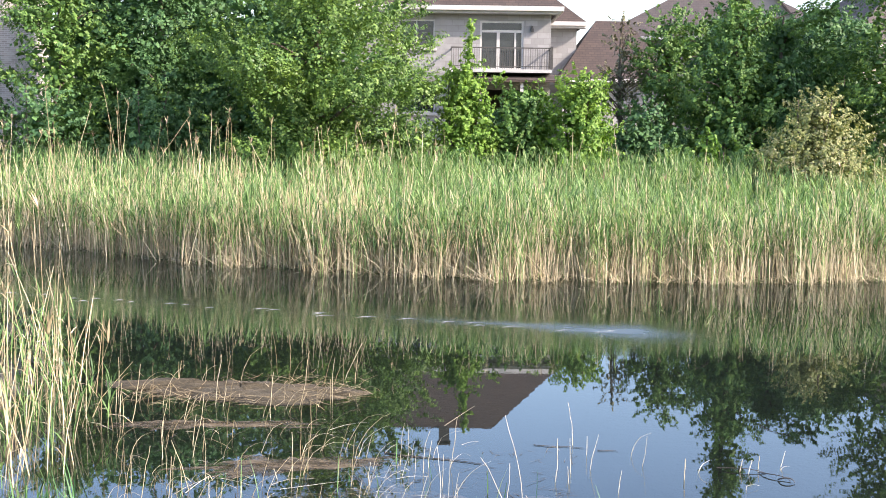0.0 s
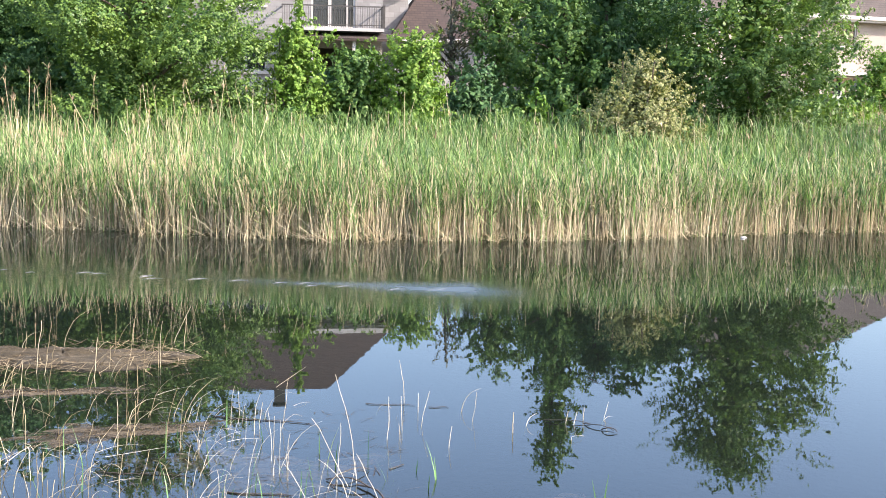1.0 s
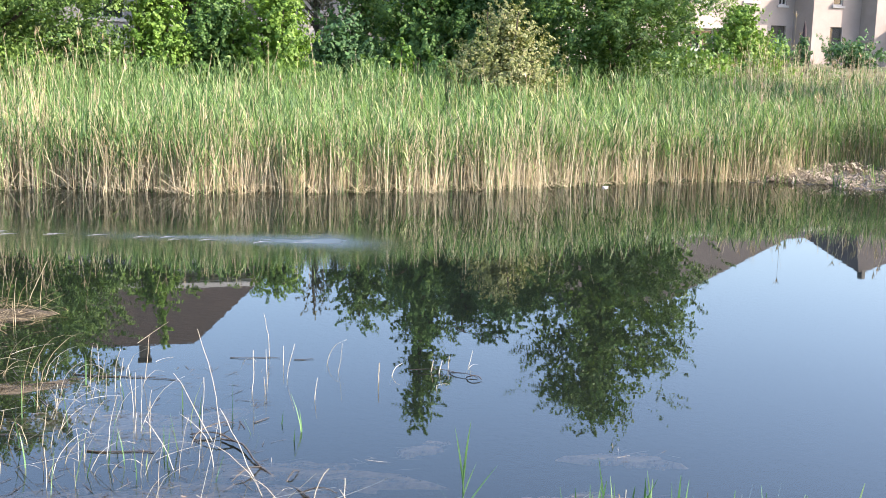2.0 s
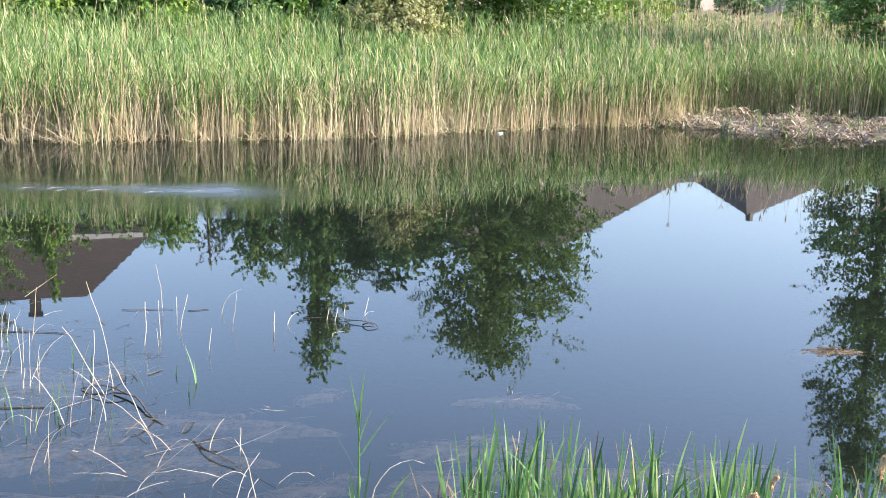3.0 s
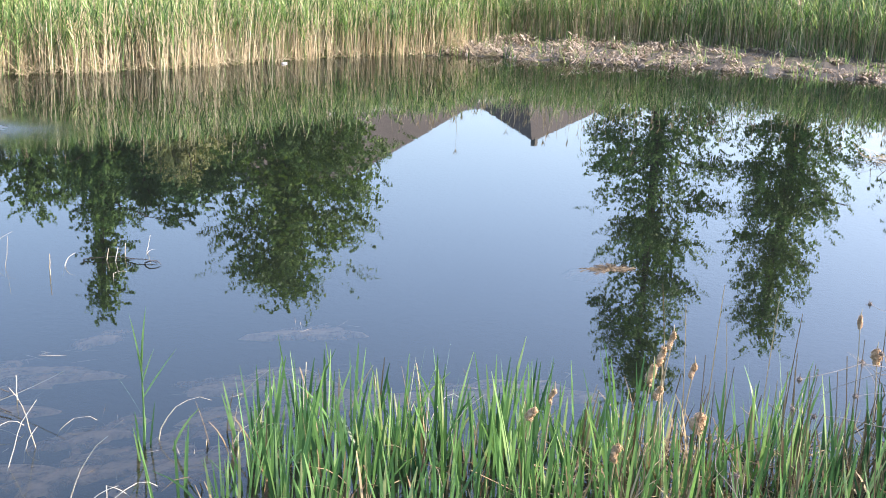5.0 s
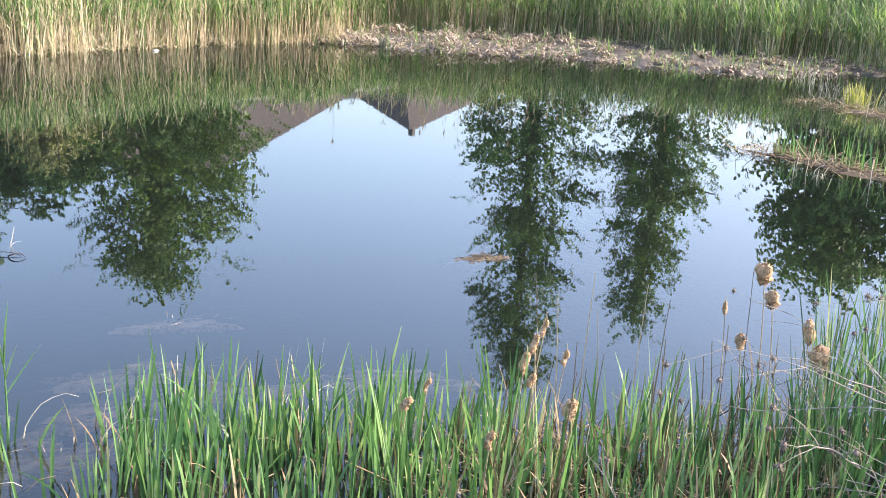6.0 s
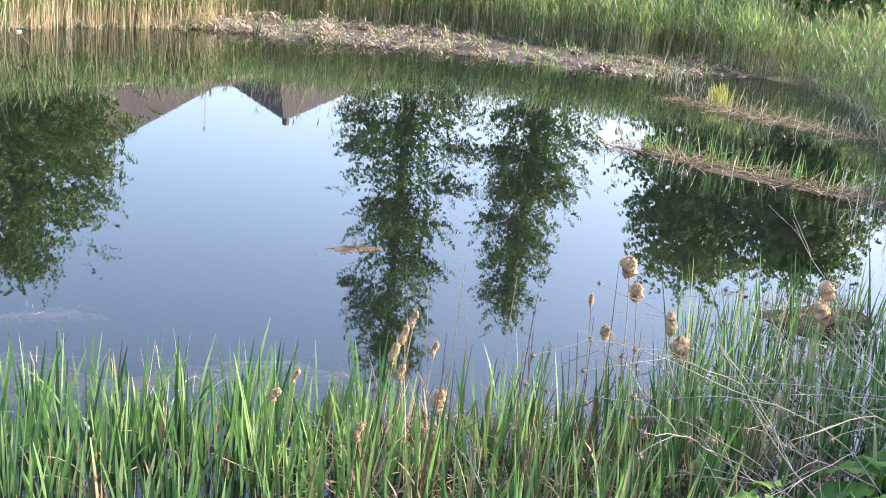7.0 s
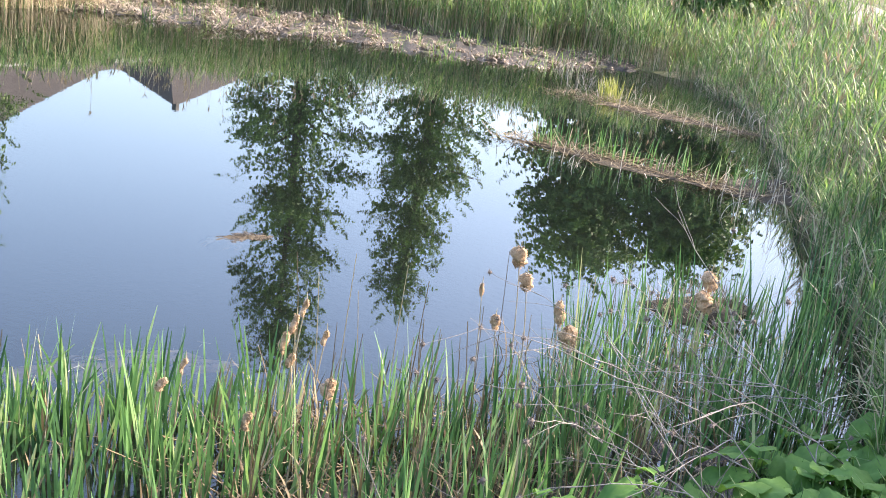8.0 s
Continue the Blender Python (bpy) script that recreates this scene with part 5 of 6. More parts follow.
def fallen_branch():
    """A rotten branch that lies half sunk, with two side twigs."""
    ob = empty("fallen_branch", 0.64, 8.4, 0, label="dark rotten branch lying half sunk in the water", category="branch")
    u = np.linspace(0, 1, 14)
    p = np.stack([0.6 * u ** 0.9 + 0.03 * np.sin(u * 13), -1.62 * u + 0.05 * np.sin(u * 8), 0.012 + 0.02 * np.sin(u * 9)], 1)
    V, F = tube(p, 0.0075 - 0.0035 * u + 0.001 * np.sin(u * 40), 7)
    put("branch", quad_mesh("branch", V, F, True), BARK, ob)
    for k, dx, dy in ((5, -0.22, -0.25), (9, 0.22, -0.06), (1, -0.28, 0.2), (7, 0.12, 0.2)):
        t = np.linspace(0, 1, 6)[:, None]
        V, F = tube(p[k] + np.array([dx, dy, 0]) * t + np.array([0, 0, 0.04]) * np.sin(t * 3.1), np.linspace(0.006, 0.003, 6), 6)
        put("twig", quad_mesh("twig", V, F, True), DRIFT, ob)


fallen_branch()


def bleached_stalks():
    """Broken pale stalks that stand in the shallows, many bent over at the top."""
    h = Heap()

    def some(n, b0, b1, r0, r1, lo, hi, bent=0.4, rad=0.0045):
        x, y = polar(rnd(b0, b1, n), rnd(r0, r1, n))
        stand(x, y, np.where(RNG.uniform(0, 1, n) < 0.85, rnd(-0.6, 0.6, n), rnd(0, 6.28, n)), np.abs(RNG.normal(0, 0.11, n)), np.where(RNG.uniform(0, 1, n) < bent, rnd(0.8, 2.3, n), rnd(-0.15, 0.25, n)), rnd(lo, hi, n), rad * rnd(0.6, 1.15, n))

    def stand(x, y, az, tilt, kink, length, rad):
        """Stalks that stand in the water and are snapped over at one place."""
        n, segs = len(x), 7
        at = RNG.integers(2, 6, n)
        soft = RNG.uniform(0, 1, n) < 0.85
        P = np.zeros((n, segs + 1, 3))
        P[:, 0] = np.stack([x, y, np.full(n, -0.08)], 1)
        for k in range(segs):
            th = tilt + kink * np.where(soft, ((k + 1) / segs) ** 1.6, (k >= at) * (0.75 + 0.08 * k)) + RNG.normal(0, 0.07, n)
            q = az + RNG.normal(0, 0.12, n)
            P[:, k + 1] = P[:, k] + np.stack([np.sin(th) * np.cos(q), np.sin(th) * np.sin(q), np.cos(th)], 1) * ((length + 0.08) / segs)[:, None]
        h.add(*canes_along(P, rad, 0.6, 5))

    some(105, -16, -4, 9.4, 13.8, 0.2, 0.6, 0.6, 0.0036)
    some(70, -17, -3, 7.6, 9.8, 0.15, 0.5, 0.7, 0.0032)
    tagged(put("bent_stalks", h.mesh("bent_stalks", True), STRAW), "slender straw-coloured stalks bent over above the mats", "dead stalks", kind="stuff")
    h = Heap()
    some(44, -4.5, 0.5, 7.6, 10.4, 0.15, 0.5, 0.5, 0.0027)
    some(13, 0.0, 4.0, 7.0, 9.4, 0.2, 0.6, 0.45, 0.0027)
    some(9, 5, 11, 9.2, 10.8, 0.12, 0.4, 0.3, 0.0032)
    some(8, 12, 17, 9.6, 10.6, 0.1, 0.2, 0.5, 0.005)
    # the stalks round the fallen branch
    one = np.array([(0.64, 8.48, 3.1, 0.14, 0.1, 0.85), (0.61, 8.41, 3.1, 0.38, 0.15, 0.6), (0.55, 7.86, 3.1, 0.1, 0.9, 0.46), (0.3, 7.86, 3.2, 0.2, 0.5, 0.42), (0.84, 7.62, 3.1, 0.4, 0.1, 0.55), (0.85, 7.26, 3.1, 0.3, 0.7, 0.55), (0.7, 6.92, 3.1, 0.75, 0.2, 0.32), (0.72, 6.89, 3.5, 0.95, 0.6, 0.42), (1.28, 6.67, 3.0, 1.0, 0.55, 0.5), (1.09, 6.12, 0.2, 0.2, 0.5, 0.4), (1.42, 6.5, 0.1, 0.4, 1.9, 0.26), (1.25, 10.74, 3.1, 0.03, 0.1, 0.42), (1.31, 6.32, 3.0, 0.15, 0.3, 0.4), (0.95, 7.2, 2.8, 0.5, 1.0, 0.35)])
    stand(*one.T[:5], one[:, 5], np.full(len(one), 0.0031))
    some(9, 5, 11, 6.3, 7.4, 0.1, 0.25, 0.7, 0.004)
    some(16, 12, 34, 5.5, 6.5, 0.2, 0.5, 0.6, 0.004)
    some(40, 52, 66, 15.8, 17.2, 0.1, 0.32, 0.4, 0.005)
    some(36, 56.5, 63, 20.5, 24.0, 0.15, 0.4, 0.6, 0.006)
    some(40, 62, 67, 14, 17.5, 0.15, 0.45, 0.6, 0.005)
    # a line of broken stems from the mud flat to the sedge
    n = 110
    u = rnd(0, 1, n)
    base = np.stack([23.2 - 3.4 * u + RNG.normal(0, 0.28, n), 17.3 - 4.2 * u + RNG.normal(0, 0.28, n), np.full(n, -0.05)], 1)
    h.add(*canes(base, rnd(0, 6.28, n), np.abs(RNG.normal(0, 0.4, n)), rnd(-0.2, 1.4, n), rnd(0.12, 0.4, n), np.full(n, 0.005), 4, 0.6, 3))
    # stems fallen across the water

    def fallen(n, b0, b1, r0, r1):
        x, y = polar(rnd(b0, b1, n), rnd(r0, r1, n))
        h.add(*canes(np.stack([x, y, np.full(n, 0.01)], 1), rnd(-1.2, 0.8, n), rnd(0.9, 1.6, n), rnd(-0.2, 0.8, n), rnd(0.2, 0.6, n), rnd(0.003, 0.006, n), 5, 0.5, 4))

    fallen(5, 5, 11.5, 6.3, 7.4)
    fallen(22, -15, 2, 8, 11.5)
    fallen(18, 54, 66, 15.6, 17)
    tagged(put("bleached_stalks", h.mesh("bleached_stalks", True), PALE), "bleached broken stalks standing in the shallows", "dead stalks", kind="stuff")
    h = Heap()
    n = 420
    x, y = polar(rnd(-15, -4, n), 12.85 + RNG.normal(0, 0.33, n))
    h.add(*canes(np.stack([x, y, np.full(n, 0.05)], 1), rnd(0, 6.28, n), 1.57 + RNG.normal(0, 0.08, n), rnd(-0.2, 0.2, n), rnd(0.1, 0.4, n), rnd(0.003, 0.006, n), 2, 0.7))
    n = 1500
    u = rnd(0, 1, n)
    x = np.where(u < 0.55, 13.8 + 0.5 * (u / 0.55) + RNG.normal(0, 0.26, n), 19.3 + RNG.normal(0, 0.36, n))
    y = np.where(u < 0.55, 11.0 - 4.2 * (u / 0.55), 14.2 - 4.4 * (u - 0.55) / 0.45)
    h.add(*canes(np.stack([x, y, np.full(n, 0.04)], 1), rnd(0, 6.28, n), 1.5 + RNG.normal(0, 0.2, n), rnd(-0.3, 0.3, n), rnd(0.1, 0.5, n), rnd(0.004, 0.009, n), 2, 0.7))
    tagged(put("mat_litter", h.mesh("mat_litter"), RUSSET), "dry reed scraps lying on the rotting mats", "reed litter", kind="stuff")


bleached_stalks()


def floating_bits():
    h = Heap()
    n = 420
    x, y = polar(np.concatenate([rnd(-9, 7, 300), rnd(-16, -3, 120)]), np.concatenate([rnd(7.2, 10.6, 300), rnd(9, 12, 120)]))
    h.add(*canes(np.stack([x, y, np.full(n, 0.004)], 1), rnd(0, 6.28, n), np.full(n, 1.57), rnd(-0.3, 0.3, n), rnd(0.04, 0.22, n), rnd(0.002, 0.005, n), 2, 0.6))
    tagged(put("floating_bits", h.mesh("floating_bits"), DRIFT), "dark bits of stem floating on the water", "debris", kind="stuff")


floating_bits()


def green_tufts():
    h = Heap()
    n = 150
    t = rnd(0, 1, n)
    base = np.stack([13.9 + 0.5 * t + RNG.normal(0, 0.12, n), 10.5 - 3.6 * t, np.full(n, 0.02)], 1)
    h.add(*blades(base, rnd(0, 6.28, n), rnd(0, 0.25, n), rnd(0, 0.5, n), rnd(0.2, 0.5, n), rnd(0.012, 0.022, n), [0.8, 1, 0.7, 0.1]))
    n = 50
    base = np.stack([-0.3 + RNG.normal(0, 0.9, n), 8.4 + RNG.normal(0, 0.6, n), np.full(n, -0.05)], 1)
    h.add(*blades(base, rnd(0, 6.28, n), rnd(0, 0.3, n), rnd(0, 0.6, n), rnd(0.15, 0.45, n), rnd(0.006, 0.012, n), [0.8, 1, 0.7, 0.1]))
    n = 260
    x, y = polar(rnd(-26, -17.5, n), rnd(7.6, 9.6, n))
    h.add(*blades(np.stack([x, y, np.maximum(ground(x, y), -0.05)], 1), rnd(0, 6.28, n), rnd(0, 0.35, n), rnd(0, 0.7, n), rnd(0.15, 0.45, n), rnd(0.01, 0.018, n), [0.8, 1, 0.7, 0.1]))
    tagged(put("grass_tufts", h.mesh("grass_tufts"), CATTAIL), "short green shoots on the mats and shallows", "grass", kind="stuff")
    ob = empty("yellow_sedge", 20.05, 13.5, 0, label="bright yellow-green sedge tuft at the water's edge", category="sedge")
    n = 60
    h = Heap()
    h.add(*blades(np.stack([RNG.normal(0, 0.12, n), RNG.normal(0, 0.12, n), np.full(n, 0.0)], 1), rnd(0, 6.28, n), rnd(0, 0.22, n), rnd(0, 0.5, n), rnd(0.25, 0.5, n), rnd(0.014, 0.026, n), [0.8, 1, 0.7, 0.1]))
    put("leaves", h.mesh("leaves"), SEDGE, ob)
    # young reed with three leaves
    s = empty("young_reed", 1.86, 6.15, -0.1, label="young reed shoot with spread leaves in the water", category="reed")
    V, F = tube([(0, 0, 0), (0.005, 0, 0.3), (0.0, 0, 0.6), (0.01, 0, 0.72)], [0.006, 0.0055, 0.004, 0.002], 6)
    put("stem", quad_mesh("stem", V, F, True), CATTAIL, s)
    for az, f, tl, ln in ((0.1, 0.36, 0.62, 0.34), (3.2, 0.25, 0.42, 0.34), (2.9, 0.52, 0.1, 0.36), (0.3, 0.55, 0.06, 0.36), (0.0, 0.45, 0.3, 0.22)):
        V, F = blades(np.array([[0, 0, f]]), np.array([az]), np.array([tl]), np.array([0.12]), np.array([ln]), np.array([0.021]), [0.7, 1, 0.8, 0.5, 0.06], np.array([1.57 + 0.5 * math.sin(az * 3)]))
        put("leaf", quad_mesh("leaf", V, F), CATTAIL, s)


SEDGE = foliage("sedge_leaf", [(0.0, (0.22, 0.27, 0.06)), (1.0, (0.48, 0.48, 0.17))], 0.35, 0.5, 2.0, (0.40, 0.40, 0.12))
green_tufts()


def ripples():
    # thin slivers along the ruffled band, the glint put into their pale colour
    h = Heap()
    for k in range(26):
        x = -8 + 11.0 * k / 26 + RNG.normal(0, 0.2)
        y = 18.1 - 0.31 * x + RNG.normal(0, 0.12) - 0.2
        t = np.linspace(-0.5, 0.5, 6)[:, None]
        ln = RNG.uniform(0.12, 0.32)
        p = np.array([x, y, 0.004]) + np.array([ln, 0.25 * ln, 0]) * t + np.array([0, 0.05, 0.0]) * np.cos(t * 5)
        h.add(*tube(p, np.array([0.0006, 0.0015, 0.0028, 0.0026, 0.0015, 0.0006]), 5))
    tagged(put("glint_crests", h.mesh("glint_crests", True), GLINT), "small ripple crests coloured pale as glints in a line on the water", "ripples", kind="stuff")


ripples()


def litter_thing(x, y, turn, label):
    V, F = tube([(-0.11, 0, 0.03), (-0.1, 0, 0.03), (0.0, 0, 0.035), (0.06, 0, 0.035), (0.09, 0, 0.035), (0.13, 0, 0.04)], [0.006, 0.036, 0.038, 0.036, 0.014, 0.012], 12)
    ob = put("plastic_bottle", quad_mesh("plastic_bottle", V, F, True), LITTER)
    ob.matrix_world = pose(x, y, -0.01, 0, 0, turn) @ Matrix.Scale(0.65, 4)
    tagged(ob, label, "bottle")


litter_thing(9.98, 23.75, 15, "white plastic bottle washed against the reeds")
litter_thing(15.1, 24.6, 70, "white plastic bottle on the edge of the mud")


# ---------------------------------------------------------------- near bank
def cattail_leaves():
    h = Heap()

    def some(n, b0, b1, d0, d1, lo, hi, w=0.021):
        m = max(1, n // 5)
        cb = rnd(b0, b1, m)
        cx, cy = polar(cb, near_shore(cb) + rnd(d0, d1, m))
        ch = rnd(lo, hi, m)
        k = RNG.integers(0, m, n)
        a = rnd(0, 6.28, n)
        q = np.abs(RNG.normal(0, 0.07, n))
        x, y = cx[k] + q * np.cos(a), cy[k] + q * np.sin(a)
        base = np.stack([x, y, np.maximum(ground(x, y), -0.12)], 1)
        tilt = 0.02 + q * 0.9 + np.abs(RNG.normal(0, 0.04, n))
        bend = np.abs(RNG.normal(0.02, 0.12, n)) * np.where(RNG.uniform(0, 1, n) < 0.1, 5, 1)
        h.add(*blades(base, a, tilt, bend, (ch[k] + 0.12) * rnd(0.65, 1.12, n), w * rnd(0.7, 1.2, n), [0.8, 1.0, 1.0, 0.95, 0.74, 0.16], rnd(-1.4, 0.9, n)))

    some(900, 21.5, 60, 0.9, 2.0, 0.25, 0.62, 0.0175)
    some(36, 15, 23, 0.9, 1.8, 0.2, 0.42, 0.014)
    some(220, 30, 60, 0.2, 1.0, 0.25, 0.5, 0.018)
    some(300, 50, 70, 0.4, 2.0, 0.35, 0.65, 0.018)
    some(520, 57, 70, 1.2, 4.2, 0.45, 0.8, 0.013)
    some(400, 67, 79, 0.0, 6.0, 0.45, 0.8, 0.013)
    tagged(put("cattail_leaves", h.mesh("cattail_leaves"), CATTAIL), "fresh green cattail leaves along the near bank", "cattails", kind="stuff")
    h = Heap()

    def dead(n, b0, b1, d0, d1, lo, hi):
        b = rnd(b0, b1, n)
        x, y = polar(b, near_shore(b) + rnd(d0, d1, n))
        base = np.stack([x, y, np.maximum(ground(x, y), -0.05)], 1)
        h.add(*blades(base, rnd(0, 6.28, n), np.abs(RNG.normal(0.1, 0.35, n)), rnd(0, 2.2, n), rnd(lo, hi, n), rnd(0.006, 0.016, n), [0.9, 1.0, 0.9, 0.7, 0.2]))

    dead(220, 20, 62, 0.4, 2.0, 0.12, 0.4)
    # upright brown sheaths of last year's plants
    n = 520
    b = np.concatenate([rnd(22, 44, 120), rnd(42, 66, 400)])
    x, y = polar(b + 0.7 * np.sin(b * 2.3), near_shore(b) + rnd(0.2, 2.2, n))
    h.add(*blades(np.stack([x, y, np.maximum(ground(x, y), -0.05)], 1), rnd(0, 6.28, n), np.abs(RNG.normal(0.04, 0.1, n)), rnd(0, 0.5, n), rnd(0.12, 0.5, n), rnd(0.008, 0.018, n), [1.0, 1.0, 0.9, 0.8, 0.4]))
    dead(520, 41, 58, 0.4, 2.1, 0.15, 0.5)
    dead(240, 53, 71, 0.0, 3.4, 0.2, 0.55)
    n = 70
    b = np.concatenate([rnd(40, 52, 16), rnd(50, 70, 54)])
    x, y = polar(b, near_shore(b) + rnd(0.6, 2.6, n))
    h.add(*canes(np.stack([x, y, np.full(n, -0.05)], 1), rnd(0, 6.28, n), np.abs(RNG.normal(0, 0.05, n)), np.abs(RNG.normal(0, 0.08, n)), rnd(0.5, 1.05, n), rnd(0.003, 0.005, n), 4, 0.5, 5))
    # broken stems lying in the water between the cattails
    n = 700
    b = rnd(37, 67, n)
    x, y = polar(b, near_shore(b) + rnd(0.0, 2.4, n) * np.interp(b, (37, 50, 67), (0.8, 1.0, 1.5)))
    h.add(*canes(np.stack([x, y, np.maximum(ground(x, y), 0) + 0.01], 1), rnd(0, 6.28, n), 1.35 + RNG.normal(0, 0.22, n), rnd(-0.4, 0.4, n), rnd(0.1, 0.45, n), rnd(0.003, 0.008, n), 3, 0.6, 4))
    tagged(put("dead_cattail_leaves", h.mesh("dead_cattail_leaves"), RUSSET), "dry brown cattail leaves among the green", "dead leaves", kind="stuff")


cattail_leaves()


def cattail(x, y, z, size, fat, lean, label):
    """One old cattail: a straw stem with a burst, fluffy head."""
    g = max(float(ground(x, y)), -0.1)
    ob = empty("cattail", x, y, g, label=label, category="cattail", group="old cattails")
    H = z - g
    t = np.linspace(0, 1, 7)
    c, s = math.cos(lean), math.sin(lean)
    bow = 0.07 * H
    off = lambda u: np.stack([c * bow * (u * u - 1), s * bow * (u * u - 1), H * u], -1)
    V, F = tube(off(t), np.linspace(0.0055, 0.0035, 7), 6)
    put("stem", quad_mesh("stem", V, F, True), STRAW, ob)
    n = 13
    u = np.linspace(0, 1, n)
    prof = fat * (np.sin(np.pi * np.clip(u * 0.94 + 0.03, 0, 1)) ** 0.55) * (1 + 0.16 * np.sin(u * 9 + x * 7) + 0.1 * np.sin(u * 17 + y * 9))
    pts = np.stack([0.012 * np.sin(u * 5 + x), 0.012 * np.cos(u * 4 + y), H + (u - 0.35) * size], 1)
    V, F = tube(pts, prof + 0.002, 14)
    V = V + RNG.normal(0, fat * 0.15, V.shape)
    head = put("head", quad_mesh("head", V, F, True), FLUFF, ob, "burst fluffy tan seed head")
    m = 420
    k = RNG.integers(0, n, m)
    a = rnd(0, 6.28, m)
    base = pts[k] + np.stack([np.cos(a), np.sin(a), np.zeros(m)], 1) * (prof[k] * 0.9)[:, None]
    V, F = blades(base, a, rnd(0.4, 2.4, m), rnd(0, 1.2, m), rnd(0.15, 0.45, m) * fat + 0.006, rnd(0.0015, 0.0035, m), [1, 0.9, 0.3])
    put("fluff", quad_mesh("fluff", V, F), FLUFF, head)
    V, F = tube(np.stack([0.012 * np.sin(u * 5 + x)[-2:].repeat(2), 0.012 * np.cos(u * 4 + y)[-2:].repeat(2), H + 0.65 * size + np.linspace(-0.01, 0.05, 4)], 1), [0.003, 0.003, 0.002, 0.001], 5)
    put("spike", quad_mesh("spike", V, F), STRAW, ob)


for row in ((4.50, 4.71, 0.68, 0.10, 0.014), (4.40, 4.67, 0.61, 0.11, 0.017), (4.30, 4.63, 0.53, 0.12, 0.022), (4.30, 4.56, 0.45, 0.07, 0.019), (4.60, 4.62, 0.51, 0.09, 0.014), (4.23, 4.15, 0.44, 0.10, 0.038), (3.55, 4.70, 0.41, 0.06, 0.020), (3.75, 4.80, 0.44, 0.08, 0.012), (3.72, 4.19, 0.36, 0.09, 0.020), (6.42, 4.70, 0.75, 0.14, 0.050), (6.38, 4.58, 0.61, 0.12, 0.042), (6.12, 4.75, 0.55, 0.09, 0.014), (5.80, 4.34, 0.50, 0.10, 0.028), (6.12, 4.08, 0.58, 0.16, 0.032), (5.67, 3.68, 0.63, 0.13, 0.050), (7.30, 3.70, 0.75, 0.14, 0.045), (7.20, 3.66, 0.63, 0.15, 0.050)):
    cattail(*row, RNG.uniform(0, 6.28), "old cattail with a round burst tan head" if row[4] > 0.03 else "old cattail with a slim ragged tan head")


def dead_weed(x, y, height, lean_az, spread_a, seed, label):
    """A dead, branched stalk with bristly burrs."""
    g = np.random.default_rng(seed)
    gz = float(ground(x, y))
    ob = empty("dead_weed", x, y, gz, label=label, category="dead plant", group="dead weeds on the bank")
    heads = []

    def grow(p, d, length, r, depth, parent):
        n = 6
        pts = [p]
        for _ in range(n):
            d = d + g.normal(0, 0.08, 3) + np.array([0, 0, -0.075 if depth == 0 else -0.03])
            d = d / np.linalg.norm(d)
            pts.append(pts[-1] + d * length / n)
        V, F = tube(pts, np.linspace(r, r * 0.45, n + 1), 5)
        stem = put("stem" if depth == 0 else "twig", quad_mesh("twig", V, F, True), DEADWOOD, parent)
        if depth < 2:
            for k in range(2, n + 1):
                if g.uniform() < (0.7 if depth == 0 else 0.45):
                    q = d + g.normal(0, spread_a, 3) + np.array([0, 0, 0.12])
                    grow(pts[k], q / np.linalg.norm(q), length * g.uniform(0.35, 0.65), r * 0.62, depth + 1, ob)
        elif g.uniform() < 0.55:
            heads.append(pts[-1])

    d = np.array([math.cos(lean_az), math.sin(lean_az), g.uniform(0.6, 1.35)])
    grow(np.zeros(3), d / np.linalg.norm(d), height * 1.3, 0.0052, 0, ob)
    for c in heads:
        n = 46
        a, e = g.uniform(0, 6.28, n), np.arccos(g.uniform(-1, 1, n))
        V, F = blades(np.repeat(c[None], n, 0), a, e, np.full(n, 0.3), g.uniform(0.014, 0.032, n), np.full(n, 0.004), [1.0, 0.8, 0.2])
        V2, F2 = tube([c - [0, 0, 0.01], c - [0, 0, 0.006], c + [0, 0, 0.003], c + [0, 0, 0.012]], [0.002, 0.011, 0.012, 0.002], 8)
        h = Heap()
        h.add(V, F)
        h.add(V2, F2)
        put("burr", h.mesh("burr"), SEEDHEAD, ob, "brown bristly burr")


for k, (wx, wy, wh, wa, ws) in enumerate(((5.3, 2.15, 1.1, 2.7, 0.4), (5.9, 2.2, 1.2, 2.8, 0.4), (6.4, 2.4, 1.1, 2.3, 0.4), (4.7, 2.3, 0.7, 2.5, 0.4), (6.1, 1.95, 1.0, 1.9, 0.5), (3.9, 2.75, 0.45, 2.2, 0.5), (6.8, 2.7, 1.1, 2.6, 0.45), (6.6, 2.0, 1.2, 2.7, 0.4), (5.5, 2.5, 0.8, 2.4, 0.5), (6.2, 2.6, 0.9, 2.9, 0.5), (5.1, 2.05, 0.9, 2.9, 0.45), (7.1, 2.35, 1.1, 2.8, 0.4), (7.3, 2.0, 1.2, 2.6, 0.45), (5.7, 2.3, 0.8, 2.5, 0.5), (7.6, 2.7, 1.0, 2.4, 0.4))):
    dead_weed(wx, wy, wh, wa, ws, 100 + k, "grey dead weed stalk with bristly burrs on the bank")


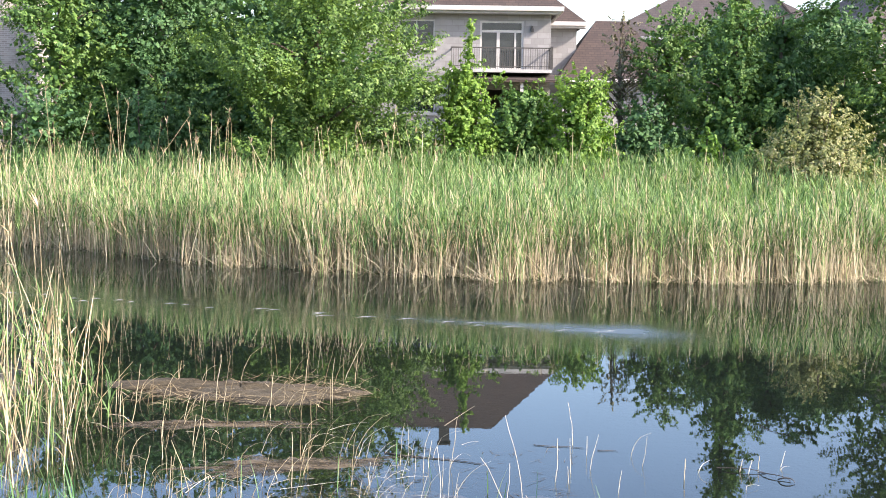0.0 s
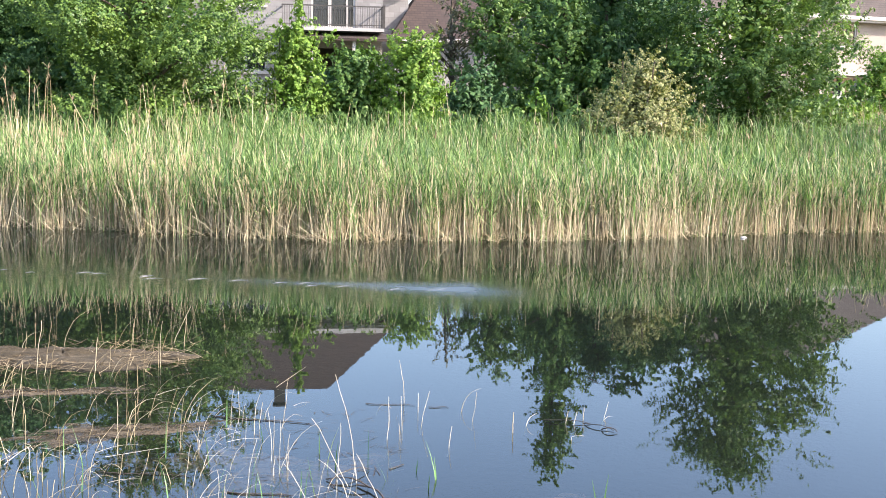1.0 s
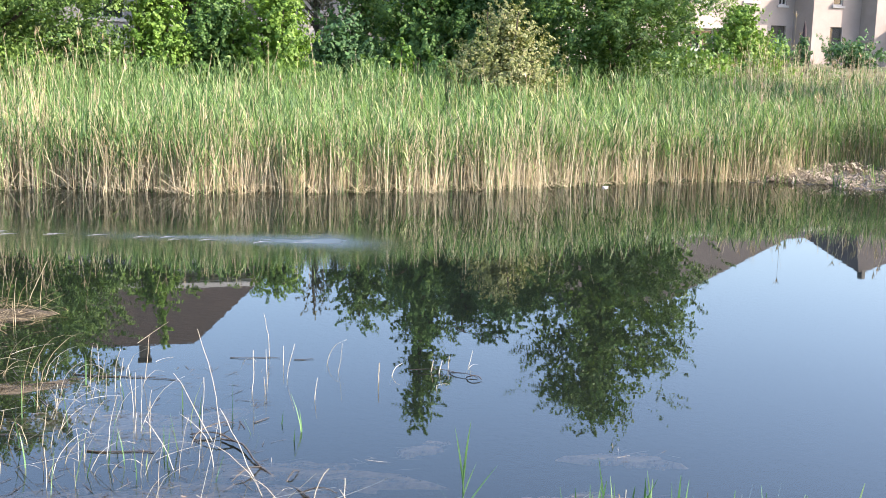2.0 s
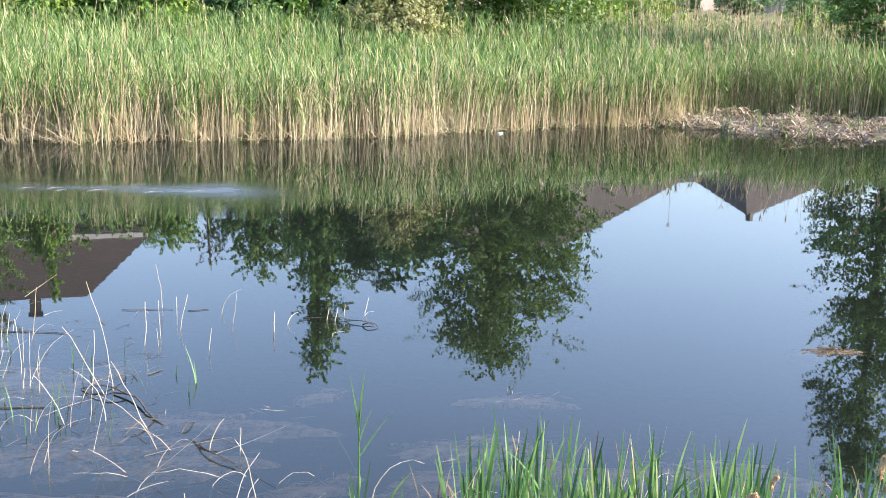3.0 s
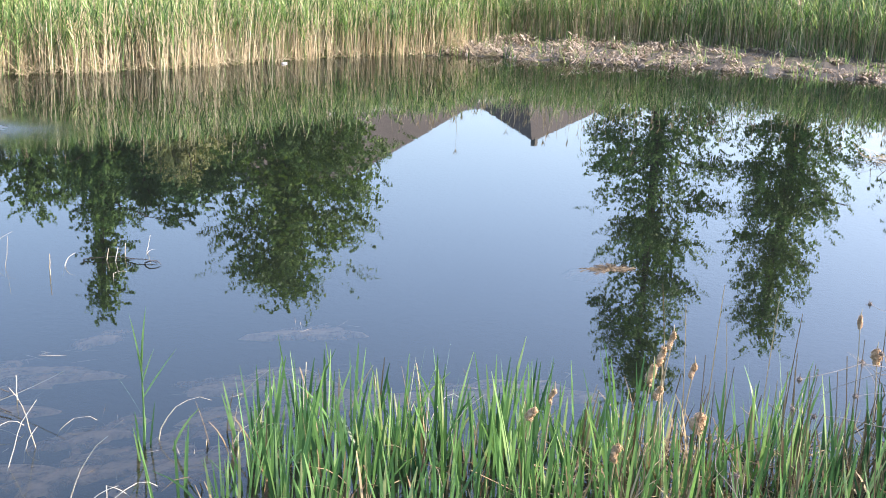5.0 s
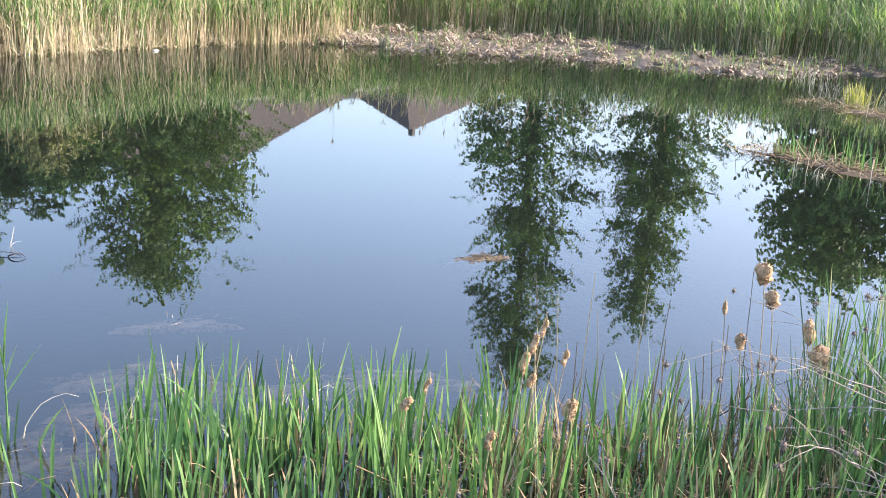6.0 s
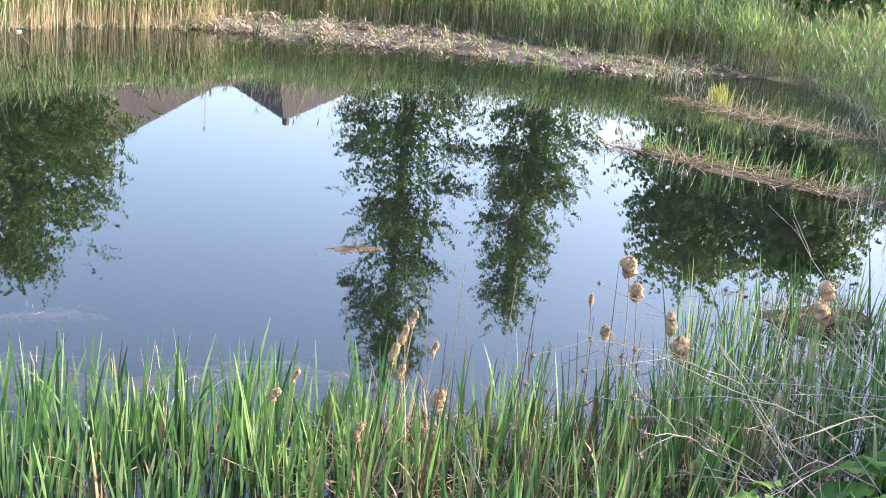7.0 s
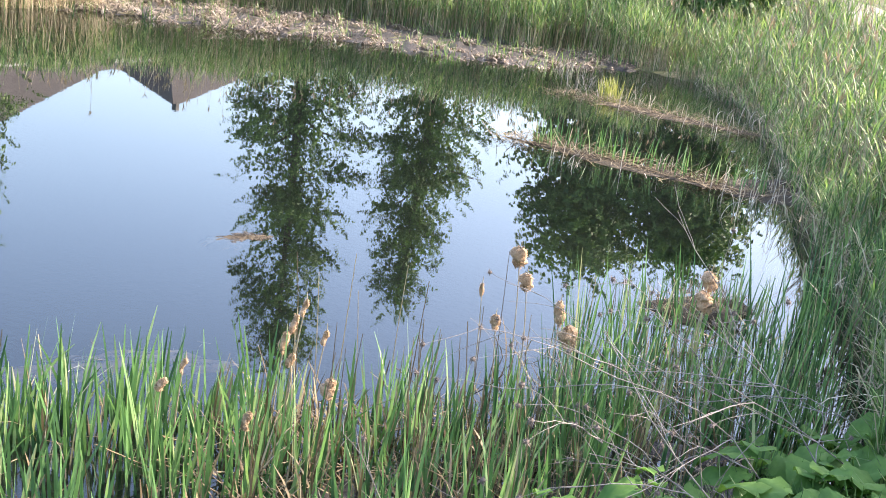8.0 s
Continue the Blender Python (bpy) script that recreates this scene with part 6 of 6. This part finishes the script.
def burdock(x, y, n, seed):
    g = np.random.default_rng(seed)
    gz = float(ground(x, y))
    ob = empty("burdock", x, y, gz, label="low burdock plant with broad green leaves", category="plant", group="burdocks on the bank")
    for k in range(n):
        az = 2.4 * k + g.uniform(0, 0.8)
        stalk = g.uniform(0.06, 0.18)
        rise = g.uniform(0.14, 0.40)
        tip = np.array([math.cos(az) * stalk, math.sin(az) * stalk, rise])
        V, F = tube([(0, 0, -0.02), tip * 0.5 + [0, 0, 0.05], tip], [0.008, 0.006, 0.004], 6)
        st = put("stalk", quad_mesh("stalk", V, F, True), BURDOCK, ob)
        L, nu, nv = g.uniform(0.09, 0.28), 9, 7
        u, v = np.meshgrid(np.linspace(0, 1, nu), np.linspace(-1, 1, nv), indexing="ij")
        half = L * 0.42 * np.sin(np.pi * np.clip(u ** 0.62, 0, 1)) ** 0.8 + 0.004
        lx = u * L - 0.10 * L * np.abs(v) * (1 - u) * 2
        ly = v * half
        lz = -0.55 * lx ** 2 / L + 0.35 * half * np.abs(v) * (0.6 - u) + 0.016 * np.sin(u * 16 + v * 5 + seed + k) * np.abs(v) - 0.12 * L * (np.abs(v) < 0.1) * u
        c, s = math.cos(az), math.sin(az)
        V = np.stack([tip[0] + lx * c - ly * s, tip[1] + lx * s + ly * c, tip[2] + lz], 2)
        i = np.arange(nu - 1)[:, None] * nv + np.arange(nv - 1)[None]
        put("leaf", quad_mesh("leaf", V, np.stack([i, i + nv, i + nv + 1, i + 1], 2), True), BURDOCK, st)


for k, (px, py) in enumerate(((4.75, 2.4), (5.3, 2.1), (5.6, 2.0), (5.9, 2.1), (6.25, 2.0), (5.7, 1.8), (5.9, 1.72), (6.4, 1.78), (6.7, 2.05), (6.5, 2.25), (6.9, 2.35), (6.1, 2.3), (4.42, 2.78), (4.95, 2.5), (5.2, 2.65), (4.65, 2.62), (5.75, 2.4), (6.6, 2.6), (7.2, 2.6), (7.5, 2.9), (7.0, 2.1))):
    burdock(px, py, 4 if k < 2 or k in (12, 14, 15) else 7, 40 + k)


def bank_grass():
    h = Heap()
    n = 6000
    b = rnd(-40, 95, n)
    r = np.interp(b, NEAR_B, NEAR_R) - rnd(-0.1, 2.6, n)
    b, r = b[r > 2.2], r[r > 2.2]
    n = len(b)
    x, y = polar(b, r)
    h.add(*blades(np.stack([x, y, ground(x, y) - 0.01], 1), rnd(0, 6.28, n), rnd(0, 0.5, n), rnd(0.1, 1.0, n), rnd(0.12, 0.36, n), rnd(0.006, 0.012, n), [0.8, 1, 0.7, 0.1]))
    n = 3200
    b = rnd(52, 84, n)
    x, y = polar(b, near_shore(np.minimum(b, 73)) - rnd(-0.2, 2.0, n))
    h.add(*blades(np.stack([x, y, np.maximum(ground(x, y), 0) - 0.01], 1), rnd(0, 6.28, n), rnd(0, 0.6, n), rnd(0.2, 1.2, n), rnd(0.12, 0.42, n), rnd(0.006, 0.012, n), [0.8, 1, 0.7, 0.1]))
    n = 4000
    b, r = rnd(-30, 45, n), rnd(34, 58, n)
    x, y = polar(b, r)
    h.add(*blades(np.stack([x, y, ground(x, y) - 0.01], 1), rnd(0, 6.28, n), rnd(0, 0.5, n), rnd(0.1, 1.0, n), rnd(0.2, 0.5, n), rnd(0.02, 0.04, n), [0.8, 1, 0.1]))
    tagged(put("bank_grass", h.mesh("bank_grass"), REED), "rough green grass on the banks", "grass", kind="stuff")


bank_grass()
